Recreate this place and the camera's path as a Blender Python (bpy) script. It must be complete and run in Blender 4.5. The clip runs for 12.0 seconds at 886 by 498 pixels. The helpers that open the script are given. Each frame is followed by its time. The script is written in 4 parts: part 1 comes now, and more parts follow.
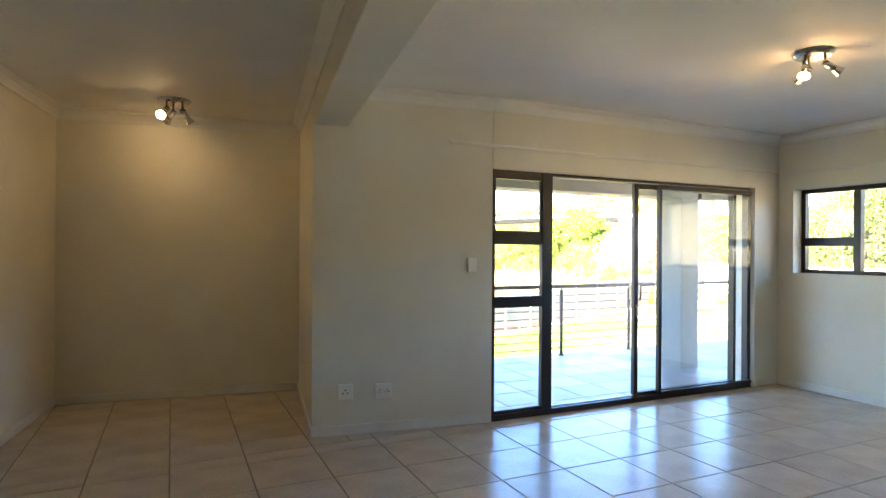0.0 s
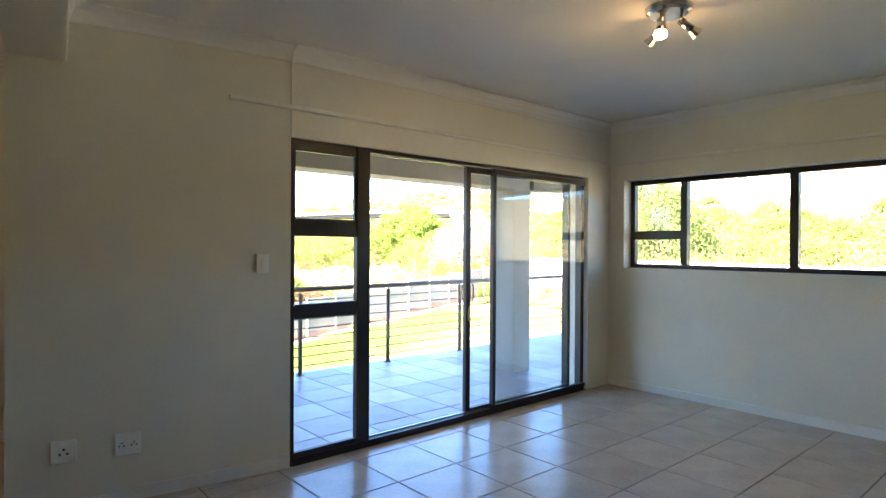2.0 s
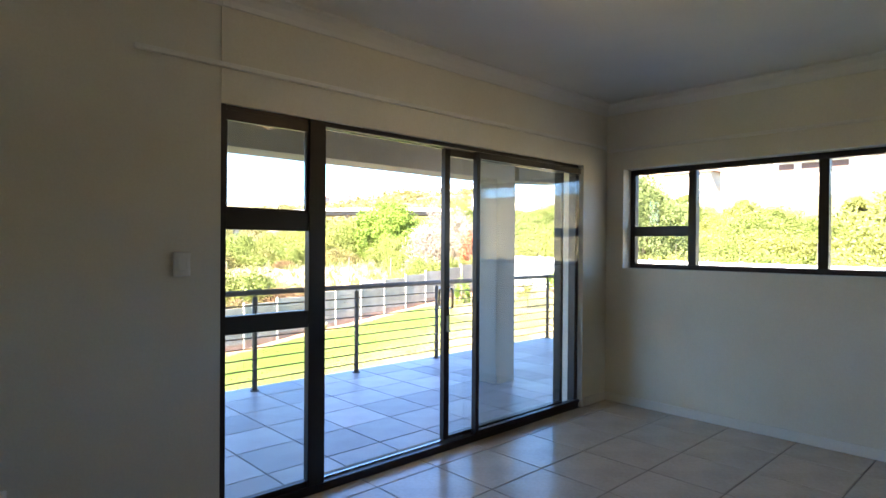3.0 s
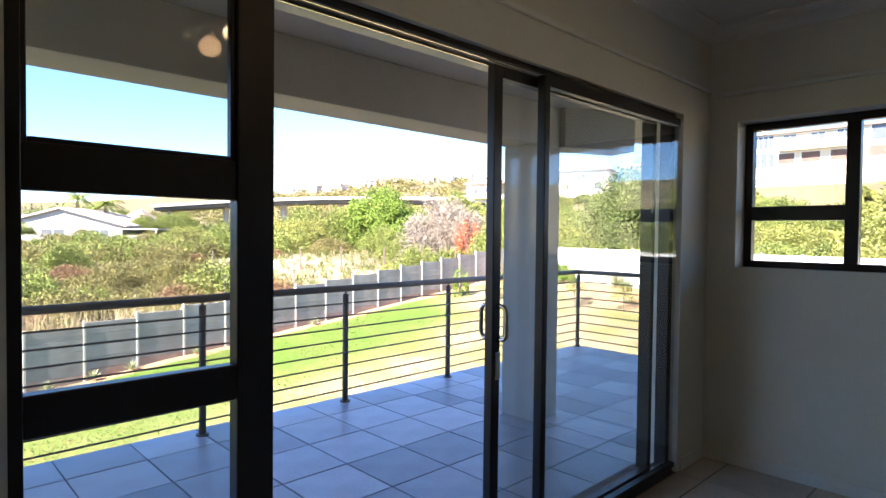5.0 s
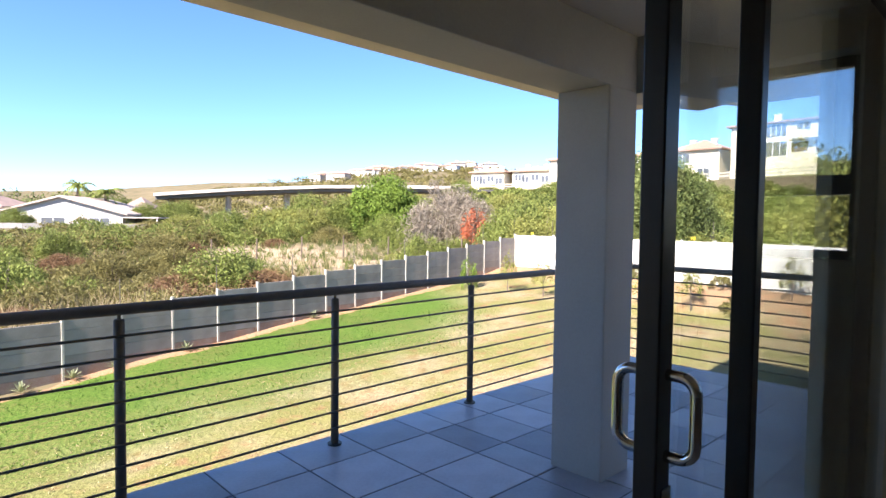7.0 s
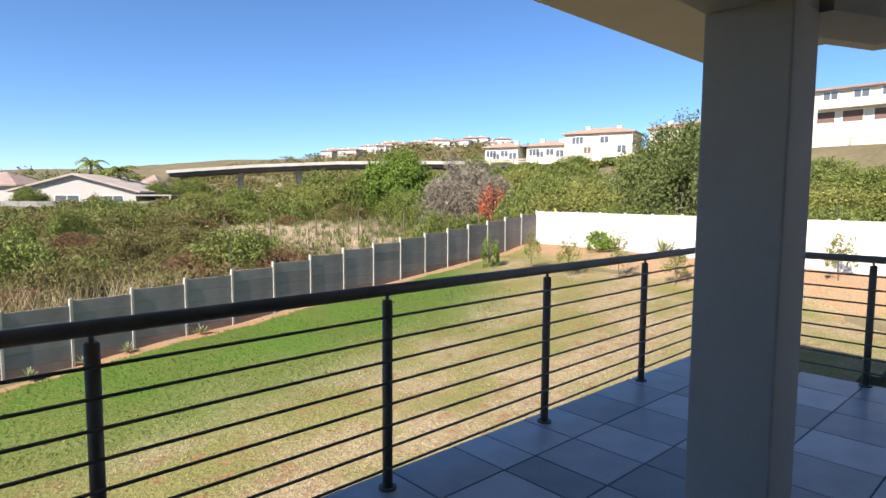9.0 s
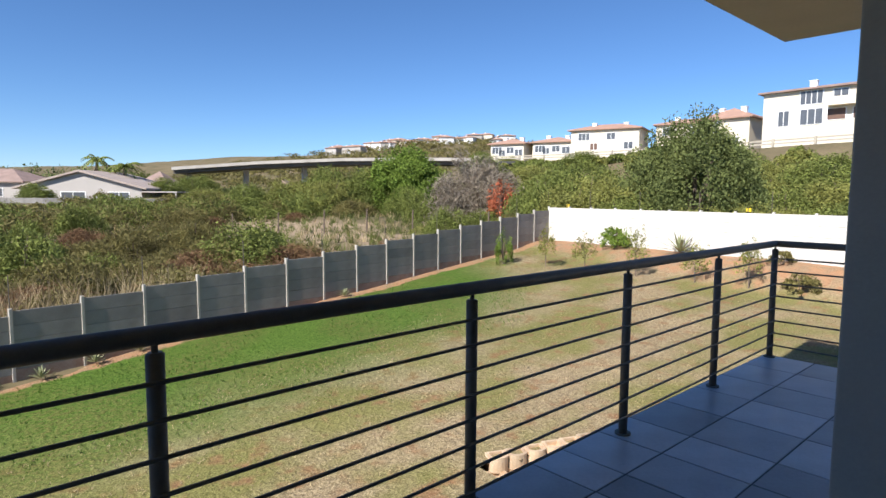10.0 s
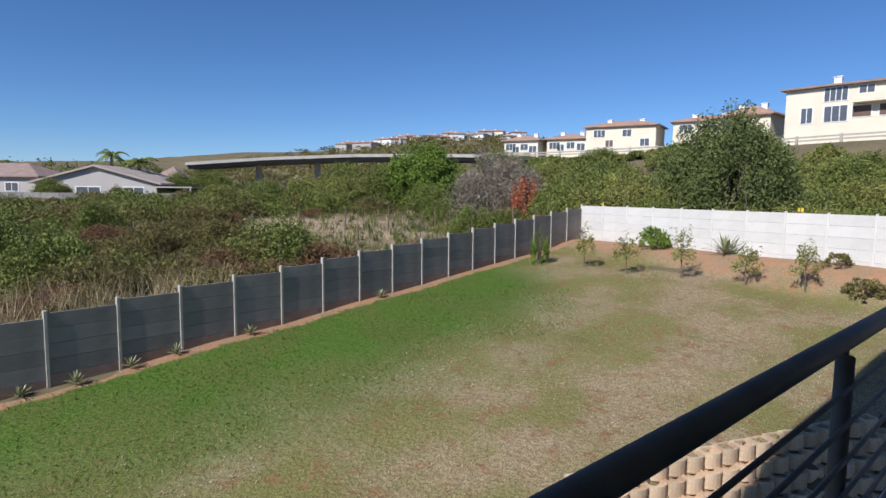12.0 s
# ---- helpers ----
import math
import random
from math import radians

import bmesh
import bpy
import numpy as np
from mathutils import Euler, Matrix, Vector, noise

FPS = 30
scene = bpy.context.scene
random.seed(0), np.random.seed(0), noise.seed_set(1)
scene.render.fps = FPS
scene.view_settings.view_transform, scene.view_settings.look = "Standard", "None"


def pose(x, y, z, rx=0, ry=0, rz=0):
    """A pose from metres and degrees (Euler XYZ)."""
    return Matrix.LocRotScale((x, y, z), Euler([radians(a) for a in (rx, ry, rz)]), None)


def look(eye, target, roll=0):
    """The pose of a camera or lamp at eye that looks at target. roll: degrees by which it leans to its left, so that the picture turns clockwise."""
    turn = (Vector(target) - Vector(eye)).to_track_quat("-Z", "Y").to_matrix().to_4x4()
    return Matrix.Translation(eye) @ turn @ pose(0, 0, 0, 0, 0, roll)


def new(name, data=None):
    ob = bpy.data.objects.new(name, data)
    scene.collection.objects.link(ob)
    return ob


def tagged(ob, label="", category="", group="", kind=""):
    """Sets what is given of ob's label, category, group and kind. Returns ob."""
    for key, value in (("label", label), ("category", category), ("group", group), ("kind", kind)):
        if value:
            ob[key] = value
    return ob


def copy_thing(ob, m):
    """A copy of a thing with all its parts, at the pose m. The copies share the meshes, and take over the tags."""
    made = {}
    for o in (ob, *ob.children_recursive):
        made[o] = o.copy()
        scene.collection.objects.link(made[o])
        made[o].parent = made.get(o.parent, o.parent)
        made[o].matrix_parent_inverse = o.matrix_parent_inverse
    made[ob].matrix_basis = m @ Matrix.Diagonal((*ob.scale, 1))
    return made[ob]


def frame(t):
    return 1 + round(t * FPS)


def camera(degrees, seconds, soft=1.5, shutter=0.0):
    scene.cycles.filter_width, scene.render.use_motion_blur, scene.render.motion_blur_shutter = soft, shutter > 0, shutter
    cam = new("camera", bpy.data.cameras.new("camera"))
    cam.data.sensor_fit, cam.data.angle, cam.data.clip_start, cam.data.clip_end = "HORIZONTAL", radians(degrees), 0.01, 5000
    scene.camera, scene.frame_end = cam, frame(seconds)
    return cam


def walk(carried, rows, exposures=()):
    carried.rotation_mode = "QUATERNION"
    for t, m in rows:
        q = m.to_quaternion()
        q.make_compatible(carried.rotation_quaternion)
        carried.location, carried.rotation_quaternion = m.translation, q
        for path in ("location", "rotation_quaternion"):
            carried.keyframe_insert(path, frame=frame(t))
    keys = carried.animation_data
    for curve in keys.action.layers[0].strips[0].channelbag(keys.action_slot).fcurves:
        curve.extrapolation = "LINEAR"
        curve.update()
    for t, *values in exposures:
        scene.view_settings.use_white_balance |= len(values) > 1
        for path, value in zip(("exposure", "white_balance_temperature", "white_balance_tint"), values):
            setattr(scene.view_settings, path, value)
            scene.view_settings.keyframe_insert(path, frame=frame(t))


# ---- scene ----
cam = camera(74.4, 12.0)
PATH = [
    (0, (0.277, 0.464, 1.449), (1.119, 2.278, 1.452), 0.4),
    (0.5, (0.384, 0.584, 1.436), (1.394, 2.31, 1.442), 0.3),
    (1, (0.518, 0.74, 1.413), (1.689, 2.362, 1.417), 0.3),
    (1.5, (0.738, 0.966, 1.419), (1.998, 2.52, 1.416), 0.3),
    (2, (0.972, 1.234, 1.438), (2.284, 2.744, 1.429), 0.3),
    (2.5, (1.212, 1.481, 1.43), (2.56, 2.958, 1.419), 0.3),
    (3, (1.485, 1.791, 1.43), (2.855, 3.248, 1.415), 0.4),
    (5, (2.463, 3.141, 1.415), (3.851, 4.581, 1.364), 0.6),
    (5.5, (2.686, 3.463, 1.399), (4.074, 4.902, 1.341), 0.5),
    (6, (2.902, 3.771, 1.384), (4.293, 5.207, 1.322), 0.6),
    (6.5, (3.128, 4.025, 1.368), (4.52, 5.46, 1.297), 0.6),
    (7, (3.32, 4.228, 1.37), (4.698, 5.676, 1.283), 0.7),
    (9, (3.698, 5.149, 1.369), (5.043, 6.62, 1.2), 0.4),
    (9.5, (3.674, 5.357, 1.37), (5.017, 6.829, 1.197), 0.4),
    (10, (3.661, 5.663, 1.316), (4.996, 7.142, 1.137), 0.4),
    (10.5, (3.576, 5.96, 1.325), (4.905, 7.443, 1.145), 0.5),
    (11, (3.521, 6.256, 1.318), (4.855, 7.736, 1.135), 0.7),
    (11.5, (3.484, 6.595, 1.324), (4.809, 8.082, 1.136), 0.7),
    (12, (3.412, 6.907, 1.339), (4.725, 8.403, 1.148), 0.7),
]

EXPOSURES = [(0.0, 5.12, 7300, 15), (0.5, 5.25, 7300, 15), (1.0, 5.25, 7300, 15), (1.5, 4.95, 7200, 15), (2.5, 4.3, 7000, 15), (3.0, 3.95, 6900, 16), (5.0, 3.05, 6550, 20), (5.5, 2.8, 6550, 20),
             (6.0, 2.6, 6600, 20), (6.5, 2.35, 6600, 19), (7.0, 2.1, 6600, 17), (9.0, 1.27, 6700, 12), (9.5, 1.1, 6600, 12), (10.0, 0.89, 6400, 12), (10.5, 0.73, 6300, 12), (11.0, 0.54, 6100, 12), (12.0, 0.34, 6000, 13)]
walk(cam, [(t, look(eye, target, roll)) for t, eye, target, roll in PATH], EXPOSURES)

# ---- sky and sun ----
SUN_WAY = Vector((0.985, 0.17, 0)).normalized()
SUN_UP = radians(42)
world = bpy.data.worlds.new("sky")
scene.world = world
world.use_nodes = True
wn, wl = world.node_tree.nodes, world.node_tree.links
sky = wn.new("ShaderNodeTexSky")
sky.sky_type, sky.sun_disc = "NISHITA", False
sky.sun_elevation = SUN_UP
sky.sun_rotation = math.atan2(-SUN_WAY.x, -SUN_WAY.y)
sky.air_density, sky.dust_density, sky.ozone_density = 0.8, 0.0, 8.0
hue = wn.new("ShaderNodeHueSaturation")
hue.inputs["Saturation"].default_value = 1.05
wl.new(sky.outputs[0], hue.inputs["Color"])
wl.new(hue.outputs[0], wn["Background"].inputs[0])
wn["Background"].inputs[1].default_value = 0.08
sun = new("sun", bpy.data.lights.new("sun", "SUN"))
sun.data.energy, sun.data.angle, sun.data.color = 4.4, radians(0.5), (1.0, 0.95, 0.87)
ray = Vector((SUN_WAY.x * math.cos(SUN_UP), SUN_WAY.y * math.cos(SUN_UP), -math.sin(SUN_UP)))
sun.matrix_world = look(-60 * ray, (0, 0, 0))


# ---- materials ----
def mat(name, base, rough=0.6, vary=0.12, scale=6.0, fine=60.0, bump=0.1, metal=0.0, hue=None, per_piece=0.0, island=0.0, spec=0.5):
    """Paint, stone, cloth: a base colour with stains and grain at two scales, and a fine relief."""
    m = bpy.data.materials.new(name)
    m.use_nodes = True
    n, l = m.node_tree.nodes, m.node_tree.links
    p = n["Principled BSDF"]
    p.inputs["Roughness"].default_value, p.inputs["Metallic"].default_value = rough, metal
    p.inputs["Specular IOR Level"].default_value = spec
    co = n.new("ShaderNodeTexCoord")
    big, small = n.new("ShaderNodeTexNoise"), n.new("ShaderNodeTexNoise")
    for t, sc in ((big, scale), (small, fine)):
        t.inputs["Scale"].default_value, t.inputs["Detail"].default_value = sc, 5
        l.new(co.outputs["Object"], t.inputs["Vector"])
    mix = n.new("ShaderNodeMix")
    mix.data_type = "RGBA"
    other = hue or tuple(c * (1 - 2.2 * vary) for c in base)
    light = tuple(min(1, c * (1 + vary)) for c in base)
    mix.inputs["A"].default_value, mix.inputs["B"].default_value = (*light, 1), (*other, 1)
    add = n.new("ShaderNodeMath")
    add.operation = "MULTIPLY_ADD"
    l.new(small.outputs[0], add.inputs[0])
    add.inputs[1].default_value = 0.5
    l.new(big.outputs[0], add.inputs[2])
    rng = n.new("ShaderNodeMapRange")
    rng.inputs["From Min"].default_value, rng.inputs["From Max"].default_value = 0.45, 1.05
    l.new(add.outputs[0], rng.inputs["Value"])
    l.new(rng.outputs[0], mix.inputs["Factor"])
    out = mix.outputs["Result"]
    if per_piece or island:
        hsv = n.new("ShaderNodeHueSaturation")
        r = n.new("ShaderNodeNewGeometry" if island else "ShaderNodeObjectInfo")
        v = n.new("ShaderNodeMapRange")
        amount = island or per_piece
        v.inputs["To Min"].default_value, v.inputs["To Max"].default_value = 1 - amount, 1 + amount
        l.new(r.outputs["Random Per Island" if island else "Random"], v.inputs["Value"])
        l.new(v.outputs[0], hsv.inputs["Value"])
        l.new(out, hsv.inputs["Color"])
        out = hsv.outputs[0]
    l.new(out, p.inputs["Base Color"])
    if bump:
        b = n.new("ShaderNodeBump")
        b.inputs["Strength"].default_value, b.inputs["Distance"].default_value = bump, 0.01
        l.new(small.outputs[0], b.inputs["Height"])
        l.new(b.outputs[0], p.inputs["Normal"])
    return m


def leaf_mat(name, base, dark, vary=0.45):
    m = mat(name, base, 0.55, 0.1, 0.5, 3.0, 0, hue=dark, island=vary, spec=0.06)
    n, l = m.node_tree.nodes, m.node_tree.links
    p, t, mixer = n["Principled BSDF"], n.new("ShaderNodeBsdfTranslucent"), n.new("ShaderNodeMixShader")
    l.new(p.inputs["Base Color"].links[0].from_socket, t.inputs[0])
    mixer.inputs[0].default_value = 0.25
    l.new(p.outputs[0], mixer.inputs[1])
    l.new(t.outputs[0], mixer.inputs[2])
    l.new(mixer.outputs[0], n["Material Output"].inputs[0])
    return m


def glass_mat(name, tint):
    """A thin pane: clear, with its own reflections."""
    m = bpy.data.materials.new(name)
    m.use_nodes = True
    n, l = m.node_tree.nodes, m.node_tree.links
    n.remove(n["Principled BSDF"])
    clear, gloss, mixer = n.new("ShaderNodeBsdfTransparent"), n.new("ShaderNodeBsdfGlossy"), n.new("ShaderNodeMixShader")
    weight, power, fres = n.new("ShaderNodeLayerWeight"), n.new("ShaderNodeMath"), n.new("ShaderNodeMath")
    weight.inputs["Blend"].default_value = 0.5
    power.operation, fres.operation = "POWER", "MULTIPLY_ADD"
    power.inputs[1].default_value, fres.inputs[1].default_value, fres.inputs[2].default_value = 5.0, 0.9, 0.035
    l.new(weight.outputs["Facing"], power.inputs[0])
    l.new(power.outputs[0], fres.inputs[0])
    clear.inputs[0].default_value = (*tint, 1)
    gloss.inputs["Roughness"].default_value = 0.02
    l.new(fres.outputs[0], mixer.inputs[0])
    l.new(clear.outputs[0], mixer.inputs[1])
    l.new(gloss.outputs[0], mixer.inputs[2])
    l.new(mixer.outputs[0], n["Material Output"].inputs[0])
    return m


def glow_mat(name, colour, strength):
    m = bpy.data.materials.new(name)
    m.use_nodes = True
    p = m.node_tree.nodes["Principled BSDF"]
    p.inputs["Base Color"].default_value = (*colour, 1)
    p.inputs["Emission Color"].default_value = (*colour, 1)
    p.inputs["Emission Strength"].default_value = strength
    return m


M_WALL = mat("cream_wall_paint", (0.78, 0.74, 0.62), 0.55, 0.05, 1.4, 90, 0.06, hue=(0.70, 0.65, 0.51))
M_CEIL = mat("white_ceiling_paint", (0.80, 0.78, 0.72), 0.7, 0.03, 2.0, 80, 0.04)
M_TRIM = mat("cream_gloss_paint", (0.80, 0.77, 0.68), 0.4, 0.05, 3, 60, 0.03)
M_TILE = mat("beige_floor_tile", (0.60, 0.52, 0.42), 0.22, 0.09, 3.5, 45, 0.015, hue=(0.48, 0.40, 0.31), per_piece=0.05)
M_GROUT = mat("grey_brown_grout", (0.20, 0.17, 0.14), 0.9, 0.15, 8, 90, 0.2)
M_BTILE = mat("grey_slate_tile", (0.36, 0.36, 0.37), 0.38, 0.1, 4, 50, 0.08, hue=(0.28, 0.27, 0.28), per_piece=0.36)
M_BGROUT = mat("dark_grout", (0.07, 0.07, 0.07), 0.9, 0.15, 8, 90, 0.2)
M_ALU = mat("dark_bronze_aluminium", (0.030, 0.026, 0.024), 0.35, 0.1, 9, 120, 0.02, metal=0.3)
M_STEEL = mat("grey_brushed_steel", (0.125, 0.108, 0.09), 0.6, 0.12, 12, 140, 0.03, metal=0.1, spec=0.35)
M_CHROME = mat("polished_steel", (0.62, 0.60, 0.57), 0.15, 0.05, 12, 140, 0.01, metal=1.0)
M_PLASTIC = mat("ivory_plastic", (0.90, 0.88, 0.80), 0.35, 0.03, 10, 90, 0)
M_DARK = mat("dark_slot", (0.03, 0.03, 0.03), 0.6, 0.05, 10, 90, 0)
M_PLASTER = mat("grey_outdoor_plaster", (0.34, 0.325, 0.30), 0.75, 0.06, 2, 70, 0.15)
M_SOFFIT = mat("beige_soffit_paint", (0.58, 0.50, 0.38), 0.75, 0.05, 2, 70, 0.08)
M_GLASS = glass_mat("clear_glass", (0.93, 0.95, 0.94))
M_BULB = glow_mat("warm_bulb", (1.0, 0.72, 0.38), 4)


# ---- builders ----
def mesh_object(name, bm, material, parent=None, label=""):
    me = bpy.data.meshes.new(name)
    bm.to_mesh(me)
    bm.free()
    ob = new(name, me)
    for m in material if isinstance(material, (list, tuple)) else [material]:
        me.materials.append(m)
    if parent:
        ob.parent = parent
    if label:
        ob["label"] = label
    return ob


def part(name, bm, material, parent, label=""):
    return mesh_object(name, bm, material, parent, label)


def shared(name, me, parent, where, turn=0.0, tilt=0.0):
    ob = new(name, me)
    ob.parent = parent
    ob.matrix_basis = pose(*where, tilt, 0, turn)
    return ob


def thing(name, where, label, category, group="", kind="", turn=0.0):
    ob = new(name)
    ob.matrix_basis = pose(*where, 0, 0, turn)
    return tagged(ob, label, category, group, kind)


def box(bm, x0, x1, y0, y1, z0, z1, bevel=0.0):
    made = bmesh.ops.create_cube(bm, size=1)["verts"]
    for v in made:
        v.co = Vector((x0 + (v.co.x + 0.5) * (x1 - x0), y0 + (v.co.y + 0.5) * (y1 - y0), z0 + (v.co.z + 0.5) * (z1 - z0)))
    if bevel:
        edges = {e for v in made for e in v.link_edges}
        bmesh.ops.bevel(bm, geom=list(edges), offset=bevel, segments=2, affect="EDGES", profile=0.5)
    return bm


def boxes(*rows, bevel=0.0):
    bm = bmesh.new()
    for r in rows:
        box(bm, *r, bevel=bevel)
    return bm


def rod(bm, a, b, r0, r1=None, sides=12, caps=True):
    a, b = Vector(a), Vector(b)
    d = b - a
    turn = d.to_track_quat("Z", "Y").to_matrix().to_4x4()
    bmesh.ops.create_cone(bm, cap_ends=caps, segments=sides, radius1=r0, radius2=r0 if r1 is None else r1, depth=d.length,
                          matrix=Matrix.Translation((a + b) / 2) @ turn)
    return bm


def prism(bm, corners, z0, z1):
    """A flat slab over the corners given, from z0 to z1."""
    low = [bm.verts.new((x, y, z0)) for x, y in corners]
    high = [bm.verts.new((x, y, z1)) for x, y in corners]
    bm.faces.new(low[::-1])
    bm.faces.new(high)
    for i in range(len(corners)):
        j = (i + 1) % len(corners)
        bm.faces.new((low[i], low[j], high[j], high[i]))
    bmesh.ops.recalc_face_normals(bm, faces=bm.faces)
    return bm


def smooth(ob):
    ob.data.polygons.foreach_set("use_smooth", [True] * len(ob.data.polygons))
    return ob


def ramp(v):
    v = np.clip(v, 0, 1)
    return v * v * (3 - 2 * v)


# ---- room ----
YI, YO = 4.607, 4.84          # wall with the sliding door
XI, XO = 6.14, 6.38          # wall with the long window
CEIL = 2.68
FLOOR = 0.05
BACK, LEFT, ALC = -2.6, -0.75, 6.40
DX0, DX1, DTOP = 2.645, 5.778, 2.115
WY0, WY1, WZ0, WZ1 = 0.55, 4.44, 1.235, 2.10


def structure(name, bm, material, label, category):
    return tagged(mesh_object(name, bm, material), label, category, kind="structure")


WING = pose(1.225, 4.80, 0, 0, 0, -7.5)   # the older wing stands a little askew: its corner and turn
BEAM_W, DEEP, WIDE = 0.255, 1.55, 2.11


def wing(ob):
    ob.matrix_basis = WING.copy()
    return ob


structure("wall_north", boxes((DX0, DX1, YI, YO, DTOP, CEIL + 0.1), (DX1, XO, YI, YO, -0.1, CEIL + 0.1)),
          M_WALL, "cream painted plaster wall over the sliding door", "wall")
wing(structure("wall_north_west", boxes((0, 1.438, 0, 0.2, -0.1, CEIL + 0.1)), M_WALL, "cream painted plaster wall beside the sliding door", "wall"))
structure("wall_east", boxes((XI, XO, BACK, YI - 0.002, -0.1, WZ0), (XI, XO, BACK, YI - 0.002, WZ1, CEIL + 0.1), (XI, XO, BACK, WY0, WZ0, WZ1), (XI, XO, WY1, YI - 0.002, WZ0, WZ1)),
          M_WALL, "cream painted plaster wall under a long window", "wall")
wing(structure("wall_alcove_side", boxes((0, 0.2, 0.2, DEEP, -0.1, CEIL + 0.1)), M_WALL, "cream painted side wall of the alcove", "wall"))
wing(structure("wall_alcove_back", boxes((-WIDE - 0.2, 0.2, DEEP, DEEP + 0.2, -0.1, CEIL + 0.1)), M_WALL, "cream painted back wall of the alcove", "wall"))
wing(structure("wall_west", boxes((-WIDE - 0.2, -WIDE, -8.0, DEEP, -0.1, CEIL + 0.1)), M_WALL, "cream painted plaster side wall", "wall"))
structure("wall_south", boxes((-4.5, XO, BACK - 0.2, BACK, -0.1, CEIL + 0.1)), M_WALL, "cream painted plaster wall", "wall")
bm = boxes((-4.0, XI, BACK, YI, CEIL, CEIL + 0.1), (-1.6, 1.55, YI, 7.0, CEIL, CEIL + 0.1))
structure("ceiling", box(bm, 1.55, 2.69, YI, 4.84, CEIL, CEIL + 0.1), M_CEIL, "white painted plaster ceiling", "ceiling")
wing(structure("ceiling_beam", boxes((0, BEAM_W, -7.6, -0.002, 2.374, CEIL - 0.002), bevel=0.006), M_WALL, "cream painted beam below the ceiling", "beam"))


def cove(a, b, inward):
    """A hollow cornice along the top of a wall from a to b; inward points into the room."""
    bm = bmesh.new()
    n = Vector((*inward, 0))
    prof = [(0.0, -0.095), (0.012, -0.095), (0.016, -0.068), (0.032, -0.034), (0.060, -0.017), (0.080, -0.012), (0.080, 0.0), (0.0, 0.0)]
    rings = [[bm.verts.new(Vector((*p, CEIL - 0.001)) + n * (u + 0.001) + Vector((0, 0, w))) for u, w in prof] for p in (a, b)]
    for i in range(len(prof)):
        j = (i + 1) % len(prof)
        bm.faces.new((rings[0][i], rings[0][j], rings[1][j], rings[1][i]))
    for r in rings:
        bm.faces.new(r)
    bmesh.ops.recalc_face_normals(bm, faces=bm.faces)
    return bm


for a, b, n in (((DX0, YI), (XI, YI), (0, -1)), ((XI, YI), (XI, BACK), (-1, 0))):
    structure("cornice", cove(a, b, n), M_CEIL, "white plaster cove cornice under the ceiling", "cornice")
for a, b, n in (((BEAM_W, 0), (1.438, 0), (0, -1)), ((BEAM_W, 0), (BEAM_W, -7.4), (1, 0)), ((0, 0), (0, -7.4), (-1, 0)),
                ((0, 0), (0, DEEP), (-1, 0)), ((-WIDE, DEEP), (0, DEEP), (0, -1)), ((-WIDE, -7.4), (-WIDE, DEEP), (1, 0))):
    wing(structure("cornice", cove(a, b, n), M_CEIL, "white plaster cove cornice under the ceiling", "cornice"))


def skirting(x0, x1, y0, y1):
    return structure("baseboard", boxes((x0, x1, y0, y1, FLOOR, FLOOR + 0.075), bevel=0.004), M_TRIM, "cream painted skirting along the floor", "baseboard")


skirting(DX1 + 0.03, XI - 0.014, YI - 0.013, YI - 0.001)
skirting(XI - 0.013, XI - 0.001, BACK, YI - 0.001)
wing(skirting(-0.013, 1.43, -0.013, -0.001))
wing(skirting(-0.013, -0.001, 0.0, DEEP - 0.001))
wing(skirting(-WIDE + 0.001, -0.014, DEEP - 0.014, DEEP - 0.001))
wing(skirting(-WIDE + 0.001, -WIDE + 0.014, -7.4, DEEP - 0.015))

floor = structure("floor", boxes((-4.0, XI, BACK, YO, -0.1, FLOOR - 0.003), (-1.6, 1.4, YO, 7.0, -0.1, FLOOR - 0.003)), M_GROUT, "grout bed under beige ceramic floor tiles", "floor")

# painted-over curtain track above door and window
structure("trim", boxes((2.25, XI - 0.03, YI - 0.022, YI - 0.001, 2.285, 2.312), bevel=0.006), M_TRIM, "cream painted track above the door", "trim")
structure("trim", boxes((XI - 0.022, XI - 0.001, BACK + 0.4, YI - 0.025, 2.255, 2.282), bevel=0.006), M_TRIM, "cream painted track above the window", "trim")

# ---- sliding door ----
door = thing("door_1", (0, 0, 0), "dark bronze aluminium sliding door standing open", "sliding door", kind="structure")
FY0, FY1 = 4.612, 4.715
SILL = FLOOR + 0.045
part("frame", boxes((DX0, DX0 + 0.028, FY0, FY1, FLOOR, DTOP), (5.732, DX1, 4.655, FY1 + 0.01, FLOOR, DTOP), (DX0 + 0.028, 5.732, FY0 + 0.02, FY1, DTOP - 0.025, DTOP),
                    (DX0 + 0.028, 5.732, FY0, FY1, FLOOR - 0.002, SILL), bevel=0.003), M_ALU, door)
part("track_rail", boxes((3.24, 5.73, 4.660, 4.670, SILL, SILL + 0.010), (3.24, 5.73, 4.640, 4.646, DTOP - 0.033, DTOP - 0.025), (3.24, 5.73, 4.692, 4.698, DTOP - 0.033, DTOP - 0.025)), M_CHROME, door, "bare aluminium sliding track")
part("mullion", boxes((3.134, 3.238, FY0 - 0.002, 4.660, SILL, DTOP - 0.006), bevel=0.004), M_ALU, door)
for z0, z1 in ((0.973, 1.066), (1.498, 1.600)):
    part("transom", boxes((DX0 + 0.028, 3.134, FY0 + 0.004, 4.656, z0, z1), bevel=0.004), M_ALU, door)
